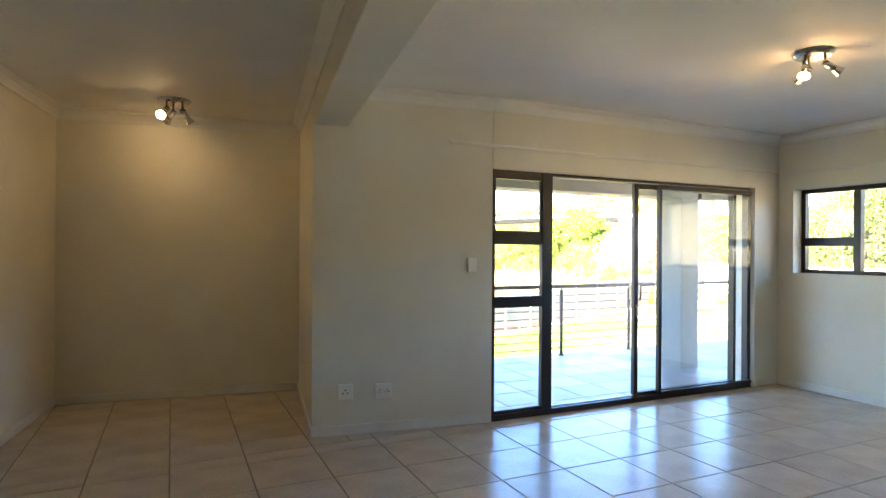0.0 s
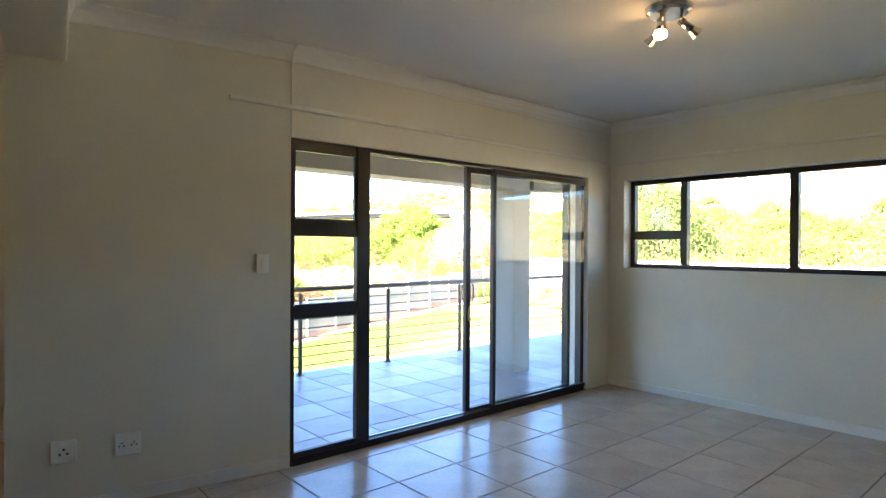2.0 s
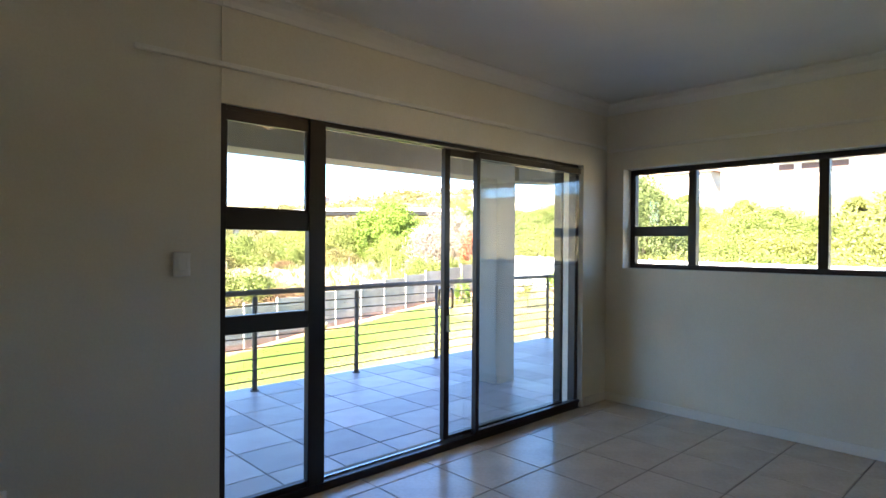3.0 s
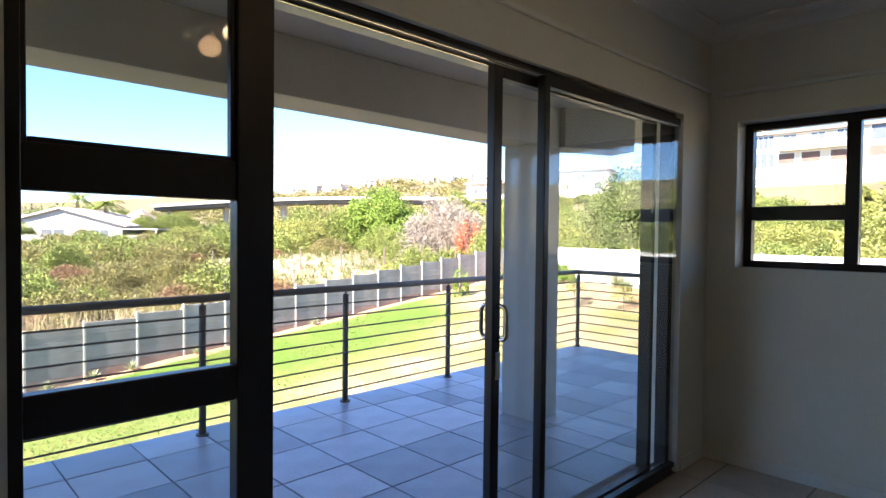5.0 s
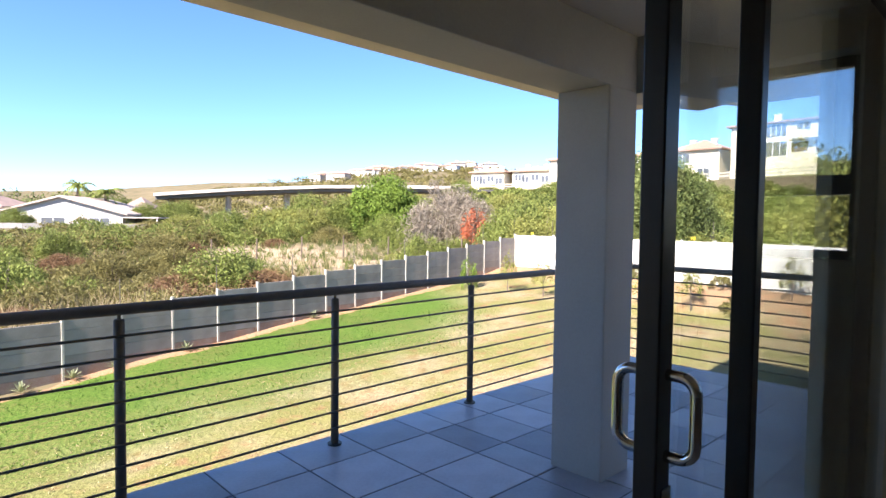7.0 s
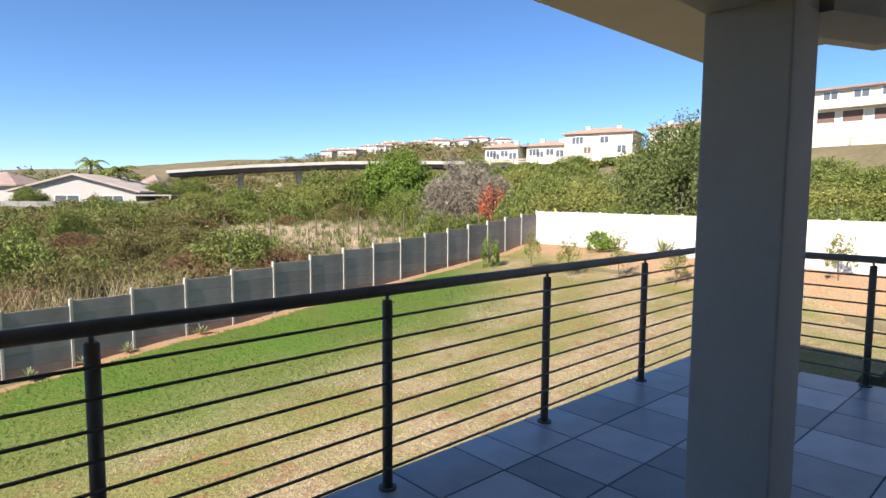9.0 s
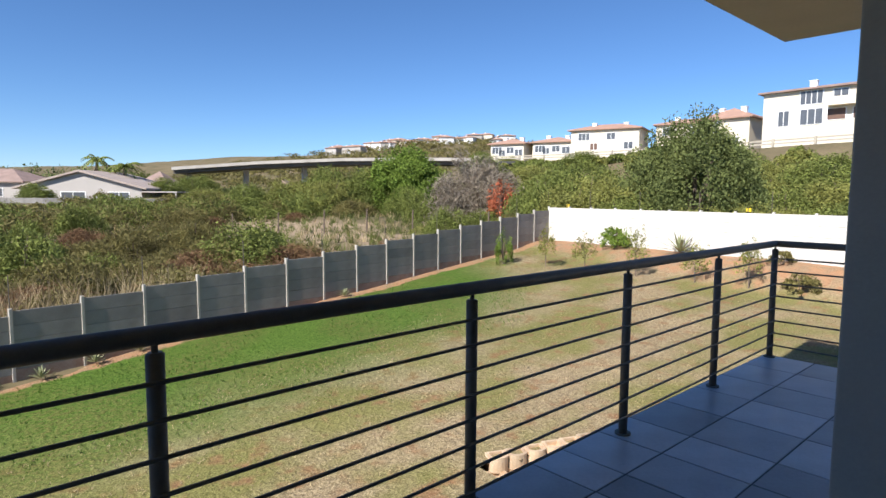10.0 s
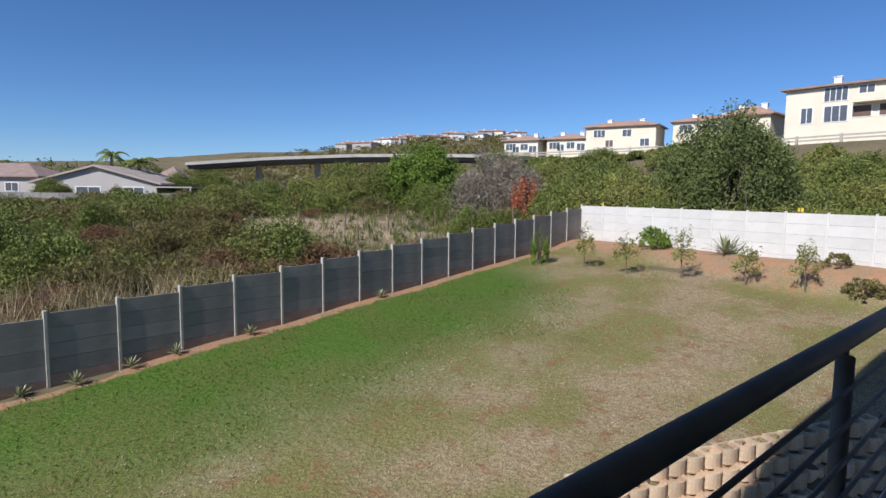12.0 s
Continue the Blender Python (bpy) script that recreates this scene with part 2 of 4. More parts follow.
part("sash", boxes((DX0 + 0.028, DX0 + 0.040, 4.625, 4.650, 1.600, 2.062), (3.122, 3.134, 4.625, 4.650, 1.600, 2.062), (DX0 + 0.028, 3.134, 4.622, 4.652, 2.040, DTOP - 0.025), (DX0 + 0.040, 3.122, 4.625, 4.650, 1.600, 1.612), bevel=0.003), M_ALU, door)
part("bottom_rail", boxes((DX0 + 0.028, 3.134, 4.622, 4.655, SILL, 0.128), bevel=0.003), M_ALU, door)


def pane(x0, x1, y, z0, z1, parent):
    ob = part("pane", boxes((x0, x1, y - 0.003, y + 0.003, z0, z1)), M_GLASS, parent)
    ob.visible_shadow = False
    return ob


pane(DX0 + 0.040, 3.122, 4.638, 1.612, 2.040, door)
pane(DX0 + 0.028, 3.134, 4.638, 1.066, 1.498, door)
pane(DX0 + 0.028, 3.134, 4.638, 0.128, 0.973, door)
fixed = part("fixed_leaf", boxes((4.448, 4.482, 4.598, 4.640, SILL, DTOP - 0.034), (4.482, 5.732, 4.602, 4.638, 2.035, DTOP - 0.034), (4.482, 5.732, 4.600, 4.638, SILL, 0.122), bevel=0.003), M_ALU, door)
pane(4.482, 5.732, 4.620, 0.122, 2.035, fixed)
LY0, LY1 = 4.648, 4.688
leaf = part("sliding_leaf", boxes((4.188, 4.236, LY0, LY1, SILL + 0.012, DTOP - 0.036), (5.540, 5.578, LY0 + 0.02, LY1 + 0.05, SILL + 0.012, DTOP - 0.036), (4.236, 5.540, LY0, LY1, SILL + 0.012, 0.130),
                                  (4.236, 5.540, LY0, LY1, 2.032, DTOP - 0.036), bevel=0.003), M_ALU, door)
pane(4.236, 5.540, 4.668, 0.130, 2.032, leaf)


def tube(bm, pts, r, sides=12):
    """A round bar bent along pts, with one ring at each."""
    rings = []
    for i, p in enumerate(pts):
        d = Vector(pts[min(i + 1, len(pts) - 1)]) - Vector(pts[max(i - 1, 0)])
        turn = d.to_track_quat("Z", "X").to_matrix()
        rings.append([bm.verts.new(Vector(p) + turn @ Vector((r * math.cos(6.28319 * k / sides), r * math.sin(6.28319 * k / sides), 0))) for k in range(sides)])
    for a, b in zip(rings, rings[1:]):
        shift = min(range(sides), key=lambda q: (a[0].co - b[q].co).length)
        for k in range(sides):
            bm.faces.new((a[k], a[(k + 1) % sides], b[(k + 1 + shift) % sides], b[(k + shift) % sides]))
    bmesh.ops.recalc_face_normals(bm, faces=bm.faces)
    return bm


def d_handle(y0, way):
    """A D-shaped pull with rounded corners standing off the stile."""
    d, h, r = 0.047, 0.066, 0.026
    pts = [(0, h)]
    for cx, cz, a0 in ((d - r, h - r, 90), (d - r, -h + r, 0)):
        for k in range(7):
            a = radians(a0 - 15 * k)
            pts.append((cx + r * math.cos(a), cz + r * math.sin(a)))
    pts.append((0, -h))
    return tube(bmesh.new(), [(4.219, y0 + way * u, 1.067 + w) for u, w in pts], 0.0095)


for y0, way in ((LY0, -1), (LY1, 1)):
    smooth(part("handle", d_handle(y0, way), M_CHROME, leaf, "polished steel pull handle"))
part("lock_plate", boxes((4.204, 4.234, LY0 - 0.005, LY0, 0.84, 0.95), bevel=0.002), M_CHROME, leaf, "steel lock plate")

# ---- long window ----
window = thing("window_1", (0, 0, 0), "long dark aluminium window above the cream wall", "window", kind="structure")
WX0, WX1 = 6.27, 6.33
mull = [3.888, 2.955, 2.0, 1.05]
part("window_frame", boxes((WX0, WX1, WY0, WY0 + 0.045, WZ0, WZ1), (WX0, WX1, WY1 - 0.045, WY1, WZ0, WZ1), (WX0, WX1, WY0 + 0.045, WY1 - 0.045, WZ0, WZ0 + 0.04),
                           (WX0, WX1, WY0 + 0.045, WY1 - 0.045, WZ1 - 0.045, WZ1), bevel=0.003), M_ALU, window)
for y in mull:
    part("mullion", boxes((WX0 - 0.003, WX1 + 0.003, y - 0.033, y + 0.033, WZ0 + 0.04, WZ1 - 0.045), bevel=0.003), M_ALU, window)
part("transom", boxes((WX0, WX1, 3.921, WY1 - 0.045, 1.515, 1.60), bevel=0.003), M_ALU, window)
edges = [WY1 - 0.045] + mull + [WY0 + 0.045]
for i, (ya, yb) in enumerate(zip(edges, edges[1:])):
    for z0, z1 in (((WZ0 + 0.04, 1.515), (1.60, WZ1 - 0.045)) if i == 0 else ((WZ0 + 0.04, WZ1 - 0.045),)):
        ob = part("pane", boxes((6.297, 6.303, yb + 0.033 if i < 4 else yb, ya - (0.033 if i else 0), z0, z1)), M_GLASS, window)
        ob.visible_shadow = False

# ---- balcony ----
BZ = -0.055
balcony = structure("balcony_floor", boxes((1.62, 9.2, YO, 7.52, -0.35, BZ - 0.003), (XO, 9.2, -1.3, YO, -0.35, BZ - 0.003)), M_BGROUT, "dark grout bed under slate grey balcony tiles", "balcony")
structure("column", boxes((6.148, 6.448, 5.915, 6.25, BZ - 0.003, 2.132), bevel=0.008), M_PLASTER, "square plastered balcony column", "column")
bm = boxes((1.62, 6.448, 5.92, 6.246, 2.13, 2.448), bevel=0.006)
prism(bm, [(6.452, 6.2), (7.2, 5.88), (7.08, 5.6), (6.452, 5.87)], 2.13, 2.45)
structure("roof_beam", bm, M_PLASTER, "plastered beam carrying the balcony roof", "beam")
bm = bmesh.new()
prism(bm, [(1.62, YO), (1.62, 7.24), (8.41, 7.24), (8.41, 6.42), (8.85, 6.24), (8.85, 5.5), (7.4, YO)], 2.45, 2.7)
structure("roof_slab", bm, M_SOFFIT, "beige painted balcony roof slab", "roof")
structure("roof", boxes((-4.6, 6.6, -4.2, 7.0, 2.8, 3.0)), M_PLASTER, "flat plastered house roof", "roof")
# unseen storey and roof, assumed and added to cast the shade on the yard
structure("yard_shade_block", boxes((-4.6, 8.4, -4.2, 7.0, 3.004, 7.2)), M_PLASTER, "unseen plastered block added above the house to shade the yard", "wall")
structure("yard_shade_slab", boxes((-5.0, 9.2, -4.6, 8.25, 7.2, 7.5)), M_PLASTER, "unseen flat overhanging slab added to shade the yard", "roof")


def rail_post():
    post = thing("railing_post", (0, 0, BZ), "round brushed steel railing post on the balcony edge", "railing post", "posts of the balcony railing")
    bm = rod(bmesh.new(), (0, 0, 0.006), (0, 0, 0.937), 0.025, sides=20)
    smooth(part("tube", bm, M_STEEL, post))
    part("base_plate", rod(bmesh.new(), (0, 0, 0), (0, 0, 0.010), 0.045, sides=24), M_STEEL, post)
    part("cap", rod(bmesh.new(), (0, 0, 0.934), (0, 0, 0.942), 0.0255, 0.019, sides=20), M_STEEL, post)
    part("pin", rod(bmesh.new(), (0, 0, 0.938), (0, 0, 0.970), 0.009, sides=10), M_STEEL, post)
    return post


RX = 9.12


def rail_y(x):
    """The railing runs a little askew to the house."""
    return 7.365 + 0.021 * (x - 4.8)


RY = rail_y(RX)
first = rail_post()
first.matrix_basis = pose(1.72, rail_y(1.72), BZ)
for x in (2.89, 4.125, 5.375, 6.655, 7.925):
    copy_thing(first, pose(x, rail_y(x), BZ))
for y in (RY, 6.2, 4.95, 3.7, 2.45, 1.2, -0.05):
    copy_thing(first, pose(RX, y, BZ))
rail = thing("handrail", (0, 0, 0), "grey steel balcony railing with eight thin bars", "railing")
bm = rod(bmesh.new(), (1.62, rail_y(1.62), 0.934), (RX, RY, 0.934), 0.028, sides=24)
rod(bm, (RX, RY, 0.934), (RX, -1.2, 0.934), 0.028, sides=24)
bmesh.ops.create_uvsphere(bm, u_segments=24, v_segments=12, radius=0.028, matrix=Matrix.Translation((RX, RY, 0.934)))
smooth(part("top_tube", bm, M_STEEL, rail))
for k in range(8):
    z = 0.808 - 0.1070 * k
    bm = rod(bmesh.new(), (1.62, rail_y(1.62) - 0.028, z), (RX, RY - 0.028, z), 0.007, sides=10)
    rod(bm, (RX - 0.028, RY - 0.03, z), (RX - 0.028, -1.2, z), 0.007, sides=10)
    smooth(part("bar", bm, M_STEEL, rail))

# ---- ground ----
def yard_z(x, y):
    z = -2.56 + 0.084 * (x - 7.85) + 0.046 * (y - 21.6)
    bank = ramp(1 - (wall_x(y) - x - 0.3) / 2.4) * ramp((y - 2) / 6)
    return z + bank * np.maximum(0, -0.80 - z)


def fence_y(x):
    return 21.5 + 0.119 * (x - 7.82)


def wall_x(y):
    return 27.17 - 0.138 * (23.81 - y)


def block_y(x):
    return 11.95 - 0.45 * (x - 9.96)


def land_z(x, y):
    """Height of the open ground: a low field, a hill with a road to the east, far slopes."""
    x, y = np.asarray(x, float), np.asarray(y, float)
    z = -2.7 + 0.05 * np.clip(x - 8, 0, 25) + 0.028 * np.clip(y - 22, 0, 90) * (1 - ramp((x - 45) / 30))
    z = z + 7.6 * (1 + 0.17 * ramp((66 - y) / 40)) * ramp((x - 42) / 38) * (1 - ramp((y - 92) / 40)) + 0.10 * np.clip(x - 88, 0, 120)
    d = np.hypot(x - 3, y - 7)
    z = z + 0.036 * np.clip(d - 150, 0, 900) + 0.25 * np.sin(x * 0.31 + 1) * np.sin(y * 0.23) * ramp((d - 22) / 20)
    z = z + 7 * np.sin(x * 0.011 + 0.6) * np.sin(y * 0.013) * ramp((d - 220) / 200)
    way = np.degrees(np.arctan2(x - 3.4, y - 6.9))
    ridge = np.interp(way, [10, 16, 23, 34, 38, 46, 70, 120], [0, 4, 9.5, 11, 15, 17, 13, 0])
    z = z + ridge * ramp((d - 230) / 190) * (1 - 0.6 * ramp((d - 520) / 400))
    inside = (y < fence_y(x) + 0.1) & (x < wall_x(y) + 0.1)
    z = np.where(inside, yard_z(x, y) - 0.06, z)
    pit = inside & (x > 9.9) & (y < block_y(x) - 0.1) & (y > -30)
    z = np.where(pit | (inside & (x > -4) & (x <= 9.9) & (y < 9.0)), -3.75, z)
    return z


def sheet(name, xs, ys, zf, keep=None):
    X, Y = np.meshgrid(xs, ys)
    Z = zf(X, Y)
    nx, ny = len(xs), len(ys)
    verts = np.stack([X, Y, Z], -1).reshape(-1, 3)
    i = np.arange(nx * ny).reshape(ny, nx)
    quads = np.stack([i[:-1, :-1], i[:-1, 1:], i[1:, 1:], i[1:, :-1]], -1).reshape(-1, 4)
    if keep is not None:
        quads = quads[keep(verts[quads].mean(1))]
    used, back = np.unique(quads, return_inverse=True)
    me = bpy.data.meshes.new(name)
    me.from_pydata(verts[used].tolist(), [], back.reshape(-1, 4).tolist())
    me.polygons.foreach_set("use_smooth", [True] * len(me.polygons))
    return new(name, me)


def ground_mat():
    """Dry veld: straw, dull green and bare earth in patches."""
    m = mat("dry_veld_soil", (0.18, 0.138, 0.085), 0.95, 0.2, 0.12, 2.5, 0.6, hue=(0.09, 0.085, 0.042), spec=0.1)
    n, l = m.node_tree.nodes, m.node_tree.links
    p = n["Principled BSDF"]
    co, off, size, rough, mask, mix = (n.new("ShaderNode" + k) for k in ("TexCoord", "VectorMath", "VectorMath", "TexNoise", "MapRange", "Mix"))
    off.operation, size.operation = "MULTIPLY_ADD", "LENGTH"
    off.inputs[1].default_value, off.inputs[2].default_value = (0.16, 0.085, 0), (-0.16 * 24.5, -0.085 * 44, 0)
    l.new(co.outputs["Object"], off.inputs[0])
    l.new(off.outputs[0], size.inputs[0])
    rough.inputs["Scale"].default_value, rough.inputs["Detail"].default_value = 0.5, 6
    l.new(co.outputs["Object"], rough.inputs["Vector"])
    add = n.new("ShaderNodeMath")
    add.operation = "MULTIPLY_ADD"
    l.new(rough.outputs[0], add.inputs[0])
    add.inputs[1].default_value = 1.1
    l.new(size.outputs["Value"], add.inputs[2])
    mask.inputs["From Min"].default_value, mask.inputs["From Max"].default_value = 1.55, 1.15
    l.new(add.outputs[0], mask.inputs["Value"])
    mix.data_type = "RGBA"
    mix.inputs["B"].default_value = (0.32, 0.245, 0.165, 1)
    l.new(p.inputs["Base Color"].links[0].from_socket, mix.inputs["A"])
    l.new(mask.outputs[0], mix.inputs["Factor"])
    l.new(mix.outputs["Result"], p.inputs["Base Color"])
    return m


def lawn_mat():
    m = bpy.data.materials.new("patchy_lawn")
    m.use_nodes = True
    n, l = m.node_tree.nodes, m.node_tree.links
    p = n["Principled BSDF"]
    p.inputs["Roughness"].default_value, p.inputs["Specular IOR Level"].default_value = 0.9, 0.1
    co, sep = n.new("ShaderNodeTexCoord"), n.new("ShaderNodeSeparateXYZ")
    l.new(co.outputs["Object"], sep.inputs[0])

    def math_node(op, a, b=None, c=None):
        q = n.new("ShaderNodeMath")
        q.operation = op
        for k, v in enumerate((a, b, c)):
            if v is None:
                continue
            if isinstance(v, (int, float)):
                q.inputs[k].default_value = v
            else:
                l.new(v, q.inputs[k])
        return q.outputs[0]

    def tex(scale, detail=6):
        t = n.new("ShaderNodeTexNoise")
        t.inputs["Scale"].default_value, t.inputs["Detail"].default_value = scale, detail
        l.new(co.outputs["Object"], t.inputs["Vector"])
        return t.outputs[0]

    def blend(f, a, b):
        q = n.new("ShaderNodeMix")
        q.data_type = "RGBA"
        l.new(f, q.inputs["Factor"])
        for k, v in (("A", a), ("B", b)):
            if isinstance(v, tuple):
                q.inputs[k].default_value = (*v, 1)
            else:
                l.new(v, q.inputs[k])
        return q.outputs["Result"]

    def rng(v, a, b):
        q = n.new("ShaderNodeMapRange")
        q.inputs["From Min"].default_value, q.inputs["From Max"].default_value = a, b
        q.interpolation_type = "SMOOTHSTEP"
        l.new(v, q.inputs["Value"])
        return q.outputs[0]

    x, y = sep.outputs["X"], sep.outputs["Y"]
    wob = tex(0.35, 4)
    big, mid, fine = tex(0.5, 5), tex(2.6, 8), tex(45, 7)
    speck = tex(11, 9)
    # how far from the grey fence, and from the white wall
    off_fence = math_node("SUBTRACT", math_node("MULTIPLY_ADD", x, 0.119, 21.5 - 0.119 * 7.82), y)
    off_wall = math_node("SUBTRACT", math_node("MULTIPLY_ADD", y, 0.138, 27.17 - 0.138 * 23.81), x)
    wet = rng(math_node("MULTIPLY_ADD", wob, 5.0, math_node("ADD", off_fence, math_node("MULTIPLY", math_node("MAXIMUM", math_node("SUBTRACT", x, 17.0), 0.0), 0.9))), 10.6, 5.0)
    dry = blend(rng(speck, 0.3, 0.7), blend(rng(fine, 0.35, 0.65), (0.125, 0.092, 0.052), (0.32, 0.25, 0.155)), blend(rng(fine, 0.35, 0.65), (0.21, 0.16, 0.085), (0.43, 0.345, 0.21)))
    dry = blend(rng(big, 0.38, 0.62), dry, blend(rng(fine, 0.35, 0.65), (0.10, 0.10, 0.03), (0.26, 0.235, 0.09)))
    dry = blend(rng(mid, 0.50, 0.74), dry, blend(rng(fine, 0.35, 0.65), (0.16, 0.085, 0.042), (0.29, 0.17, 0.09)))
    green = blend(rng(speck, 0.3, 0.7), blend(rng(fine, 0.34, 0.66), (0.026, 0.056, 0.008), (0.095, 0.165, 0.027)), blend(rng(fine, 0.34, 0.66), (0.042, 0.08, 0.012), (0.128, 0.20, 0.036)))
    olive = blend(rng(fine, 0.34, 0.66), (0.05, 0.065, 0.014), (0.16, 0.165, 0.05))
    green = blend(rng(big, 0.40, 0.62), green, blend(rng(speck, 0.35, 0.65), green, olive))
    grass = blend(wet, dry, green)
    soil = blend(rng(mid, 0.35, 0.65), blend(rng(fine, 0.3, 0.7), (0.20, 0.125, 0.07), (0.36, 0.26, 0.165)), blend(rng(fine, 0.3, 0.7), (0.28, 0.145, 0.075), (0.42, 0.25, 0.145)))
    bed = rng(math_node("MULTIPLY_ADD", mid, -1.2, math_node("MULTIPLY_ADD", wob, -2.6, off_wall)), 0.7, -0.8)
    edge = rng(math_node("MULTIPLY_ADD", mid, -0.5, off_fence), 0.30, 0.12)
    l.new(blend(math_node("MAXIMUM", bed, edge), grass, soil), p.inputs["Base Color"])
    b = n.new("ShaderNodeBump")
    b.inputs["Strength"].default_value, b.inputs["Distance"].default_value = 1.0, 0.05
    l.new(speck, b.inputs["Height"])
    l.new(b.outputs[0], p.inputs["Normal"])
    return m


def spread(a, b, near, far, centre):
    """Grid lines close together round centre and wider apart far off."""
    out, step = [centre], near
    v = centre
    while v < b:
        v += step
        out.append(v)
        step = min(far, step * 1.06)
    v, step = centre, near
    while v > a:
        v -= step
        out.insert(0, v)
        step = min(far, step * 1.06)
    return np.array(out)


M_LAND, M_LAWN = ground_mat(), lawn_mat()
ground = tagged(sheet("ground", spread(-2500, 2500, 0.8, 80, 14), spread(-2500, 2500, 0.8, 80, 18), land_z), "dry veld ground with straw and bare earth", "ground", kind="structure")
ground.data.materials.append(M_LAND)
lawn = tagged(sheet("lawn", np.arange(-24, 36, 0.3), np.arange(-6, 26, 0.3), lambda x, y: yard_z(x, y) + 0.03 * np.sin(x * 1.3) * np.sin(y * 1.1),
                    lambda c: (c[:, 1] < fence_y(c[:, 0]) + 0.15) & (c[:, 0] < wall_x(c[:, 1]) + 0.15) & ((c[:, 0] > 9.9) | (c[:, 1] > 9.0)) & ((c[:, 0] < 9.9) | (c[:, 1] > block_y(c[:, 0]) - 0.1))),
              "patchy lawn, green by the fence and straw-dry elsewhere", "lawn", kind="structure")
lawn.data.materials.append(M_LAWN)

# ---- garden walls ----
M_GREYWALL = mat("grey_precast_concrete", (0.25, 0.245, 0.23), 0.85, 0.12, 1.5, 40, 0.3, hue=(0.18, 0.165, 0.15), per_piece=0.14)
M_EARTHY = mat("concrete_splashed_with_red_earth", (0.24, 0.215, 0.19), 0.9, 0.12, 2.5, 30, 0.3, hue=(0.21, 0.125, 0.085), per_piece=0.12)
M_PALEPOST = mat("pale_concrete_post", (0.45, 0.42, 0.37), 0.85, 0.1, 3, 40, 0.2)
M_WHITEWALL = mat("whitewashed_precast_concrete", (0.65, 0.63, 0.59), 0.8, 0.08, 1.0, 30, 0.3, per_piece=0.05)
M_WIRE = mat("rusty_fence_stake", (0.10, 0.085, 0.07), 0.7, 0.1, 9, 60, 0.1)


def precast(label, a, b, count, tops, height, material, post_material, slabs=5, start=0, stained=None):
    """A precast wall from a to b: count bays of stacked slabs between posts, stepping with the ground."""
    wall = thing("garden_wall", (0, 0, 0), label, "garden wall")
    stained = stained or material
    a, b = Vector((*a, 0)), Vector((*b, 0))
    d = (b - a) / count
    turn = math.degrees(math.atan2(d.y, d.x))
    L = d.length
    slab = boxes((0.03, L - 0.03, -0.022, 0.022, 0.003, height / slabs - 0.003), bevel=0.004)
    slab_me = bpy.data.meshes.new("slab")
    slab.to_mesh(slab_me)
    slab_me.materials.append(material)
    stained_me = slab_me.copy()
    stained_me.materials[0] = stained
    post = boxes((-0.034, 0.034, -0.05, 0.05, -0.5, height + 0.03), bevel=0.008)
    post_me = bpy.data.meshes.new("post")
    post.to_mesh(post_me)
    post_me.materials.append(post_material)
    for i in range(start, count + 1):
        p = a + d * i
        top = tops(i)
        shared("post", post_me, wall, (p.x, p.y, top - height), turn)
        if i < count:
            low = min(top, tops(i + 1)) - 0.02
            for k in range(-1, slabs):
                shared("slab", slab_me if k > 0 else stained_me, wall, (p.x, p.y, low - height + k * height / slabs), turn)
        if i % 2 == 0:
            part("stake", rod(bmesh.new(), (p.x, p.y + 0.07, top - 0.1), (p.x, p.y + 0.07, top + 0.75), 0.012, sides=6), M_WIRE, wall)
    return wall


def grey_top(i):
    s = i / 14
    return -0.97 + 1.62 * s + 0.17 * s * s


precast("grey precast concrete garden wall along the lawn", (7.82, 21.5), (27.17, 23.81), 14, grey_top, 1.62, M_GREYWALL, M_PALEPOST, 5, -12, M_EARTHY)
precast("whitewashed precast wall behind the young trees", (27.17, 23.81), (22.87, -7.26), 23, lambda i: 0.83 - 0.001 * i, 1.85, M_WHITEWALL, M_WHITEWALL, 5)

# ---- retaining blocks below the balcony ----
M_BLOCK = mat("sandy_concrete_block", (0.52, 0.41, 0.28), 0.9, 0.15, 5, 40, 0.4, hue=(0.40, 0.25, 0.15), per_piece=0.18)


def block_mesh():
    """A hollow retaining block: a rounded front, open at the top and filled with earth."""
    bm = bmesh.new()
    ring = [(-0.16, 0.13), (-0.16, -0.06)] + [(0.16 * math.sin(radians(a)), -0.06 - 0.10 * math.cos(radians(a))) for a in range(-75, 76, 25)] + [(0.16, -0.06), (0.16, 0.13)]
    inner = [(0.74 * x, 0.70 * y) for x, y in ring]
    lev = [[bm.verts.new((x, y, z)) for x, y in r] for r, z in ((ring, 0), (ring, 0.24), (inner, 0.24), (inner, 0.17))]
    n = len(ring)
    for a, b in zip(lev, lev[1:]):
        for i in range(n):
            j = (i + 1) % n
            bm.faces.new((a[i], a[j], b[j], b[i]))
    bm.faces.new(lev[3])
    bmesh.ops.recalc_face_normals(bm, faces=bm.faces)
    me = bpy.data.meshes.new("block")
    bm.to_mesh(me)
    bm.free()
    me.materials.append(M_BLOCK)
    return me


bank = thing("retaining_wall", (10.0, 11.9, -3.8), "stepped wall of sandy concrete retaining blocks", "retaining wall")
block_me = block_mesh()
for row in range(5):
    for k in range(19):
        x = 10.0 + 0.30 * k + (0.15 if row % 2 else 0.0)
        if x < 10.1:
            continue
        y = block_y(x) - 0.10 - 0.17 * row
        z = yard_z(x, block_y(x)) - 0.19 - 0.215 * row + random.uniform(-0.01, 0.01)
        shared("block", block_me, bank, (x - 10.0 - 0.05 * row, y - 11.9, z + 3.8), -24 + random.uniform(-3, 3))

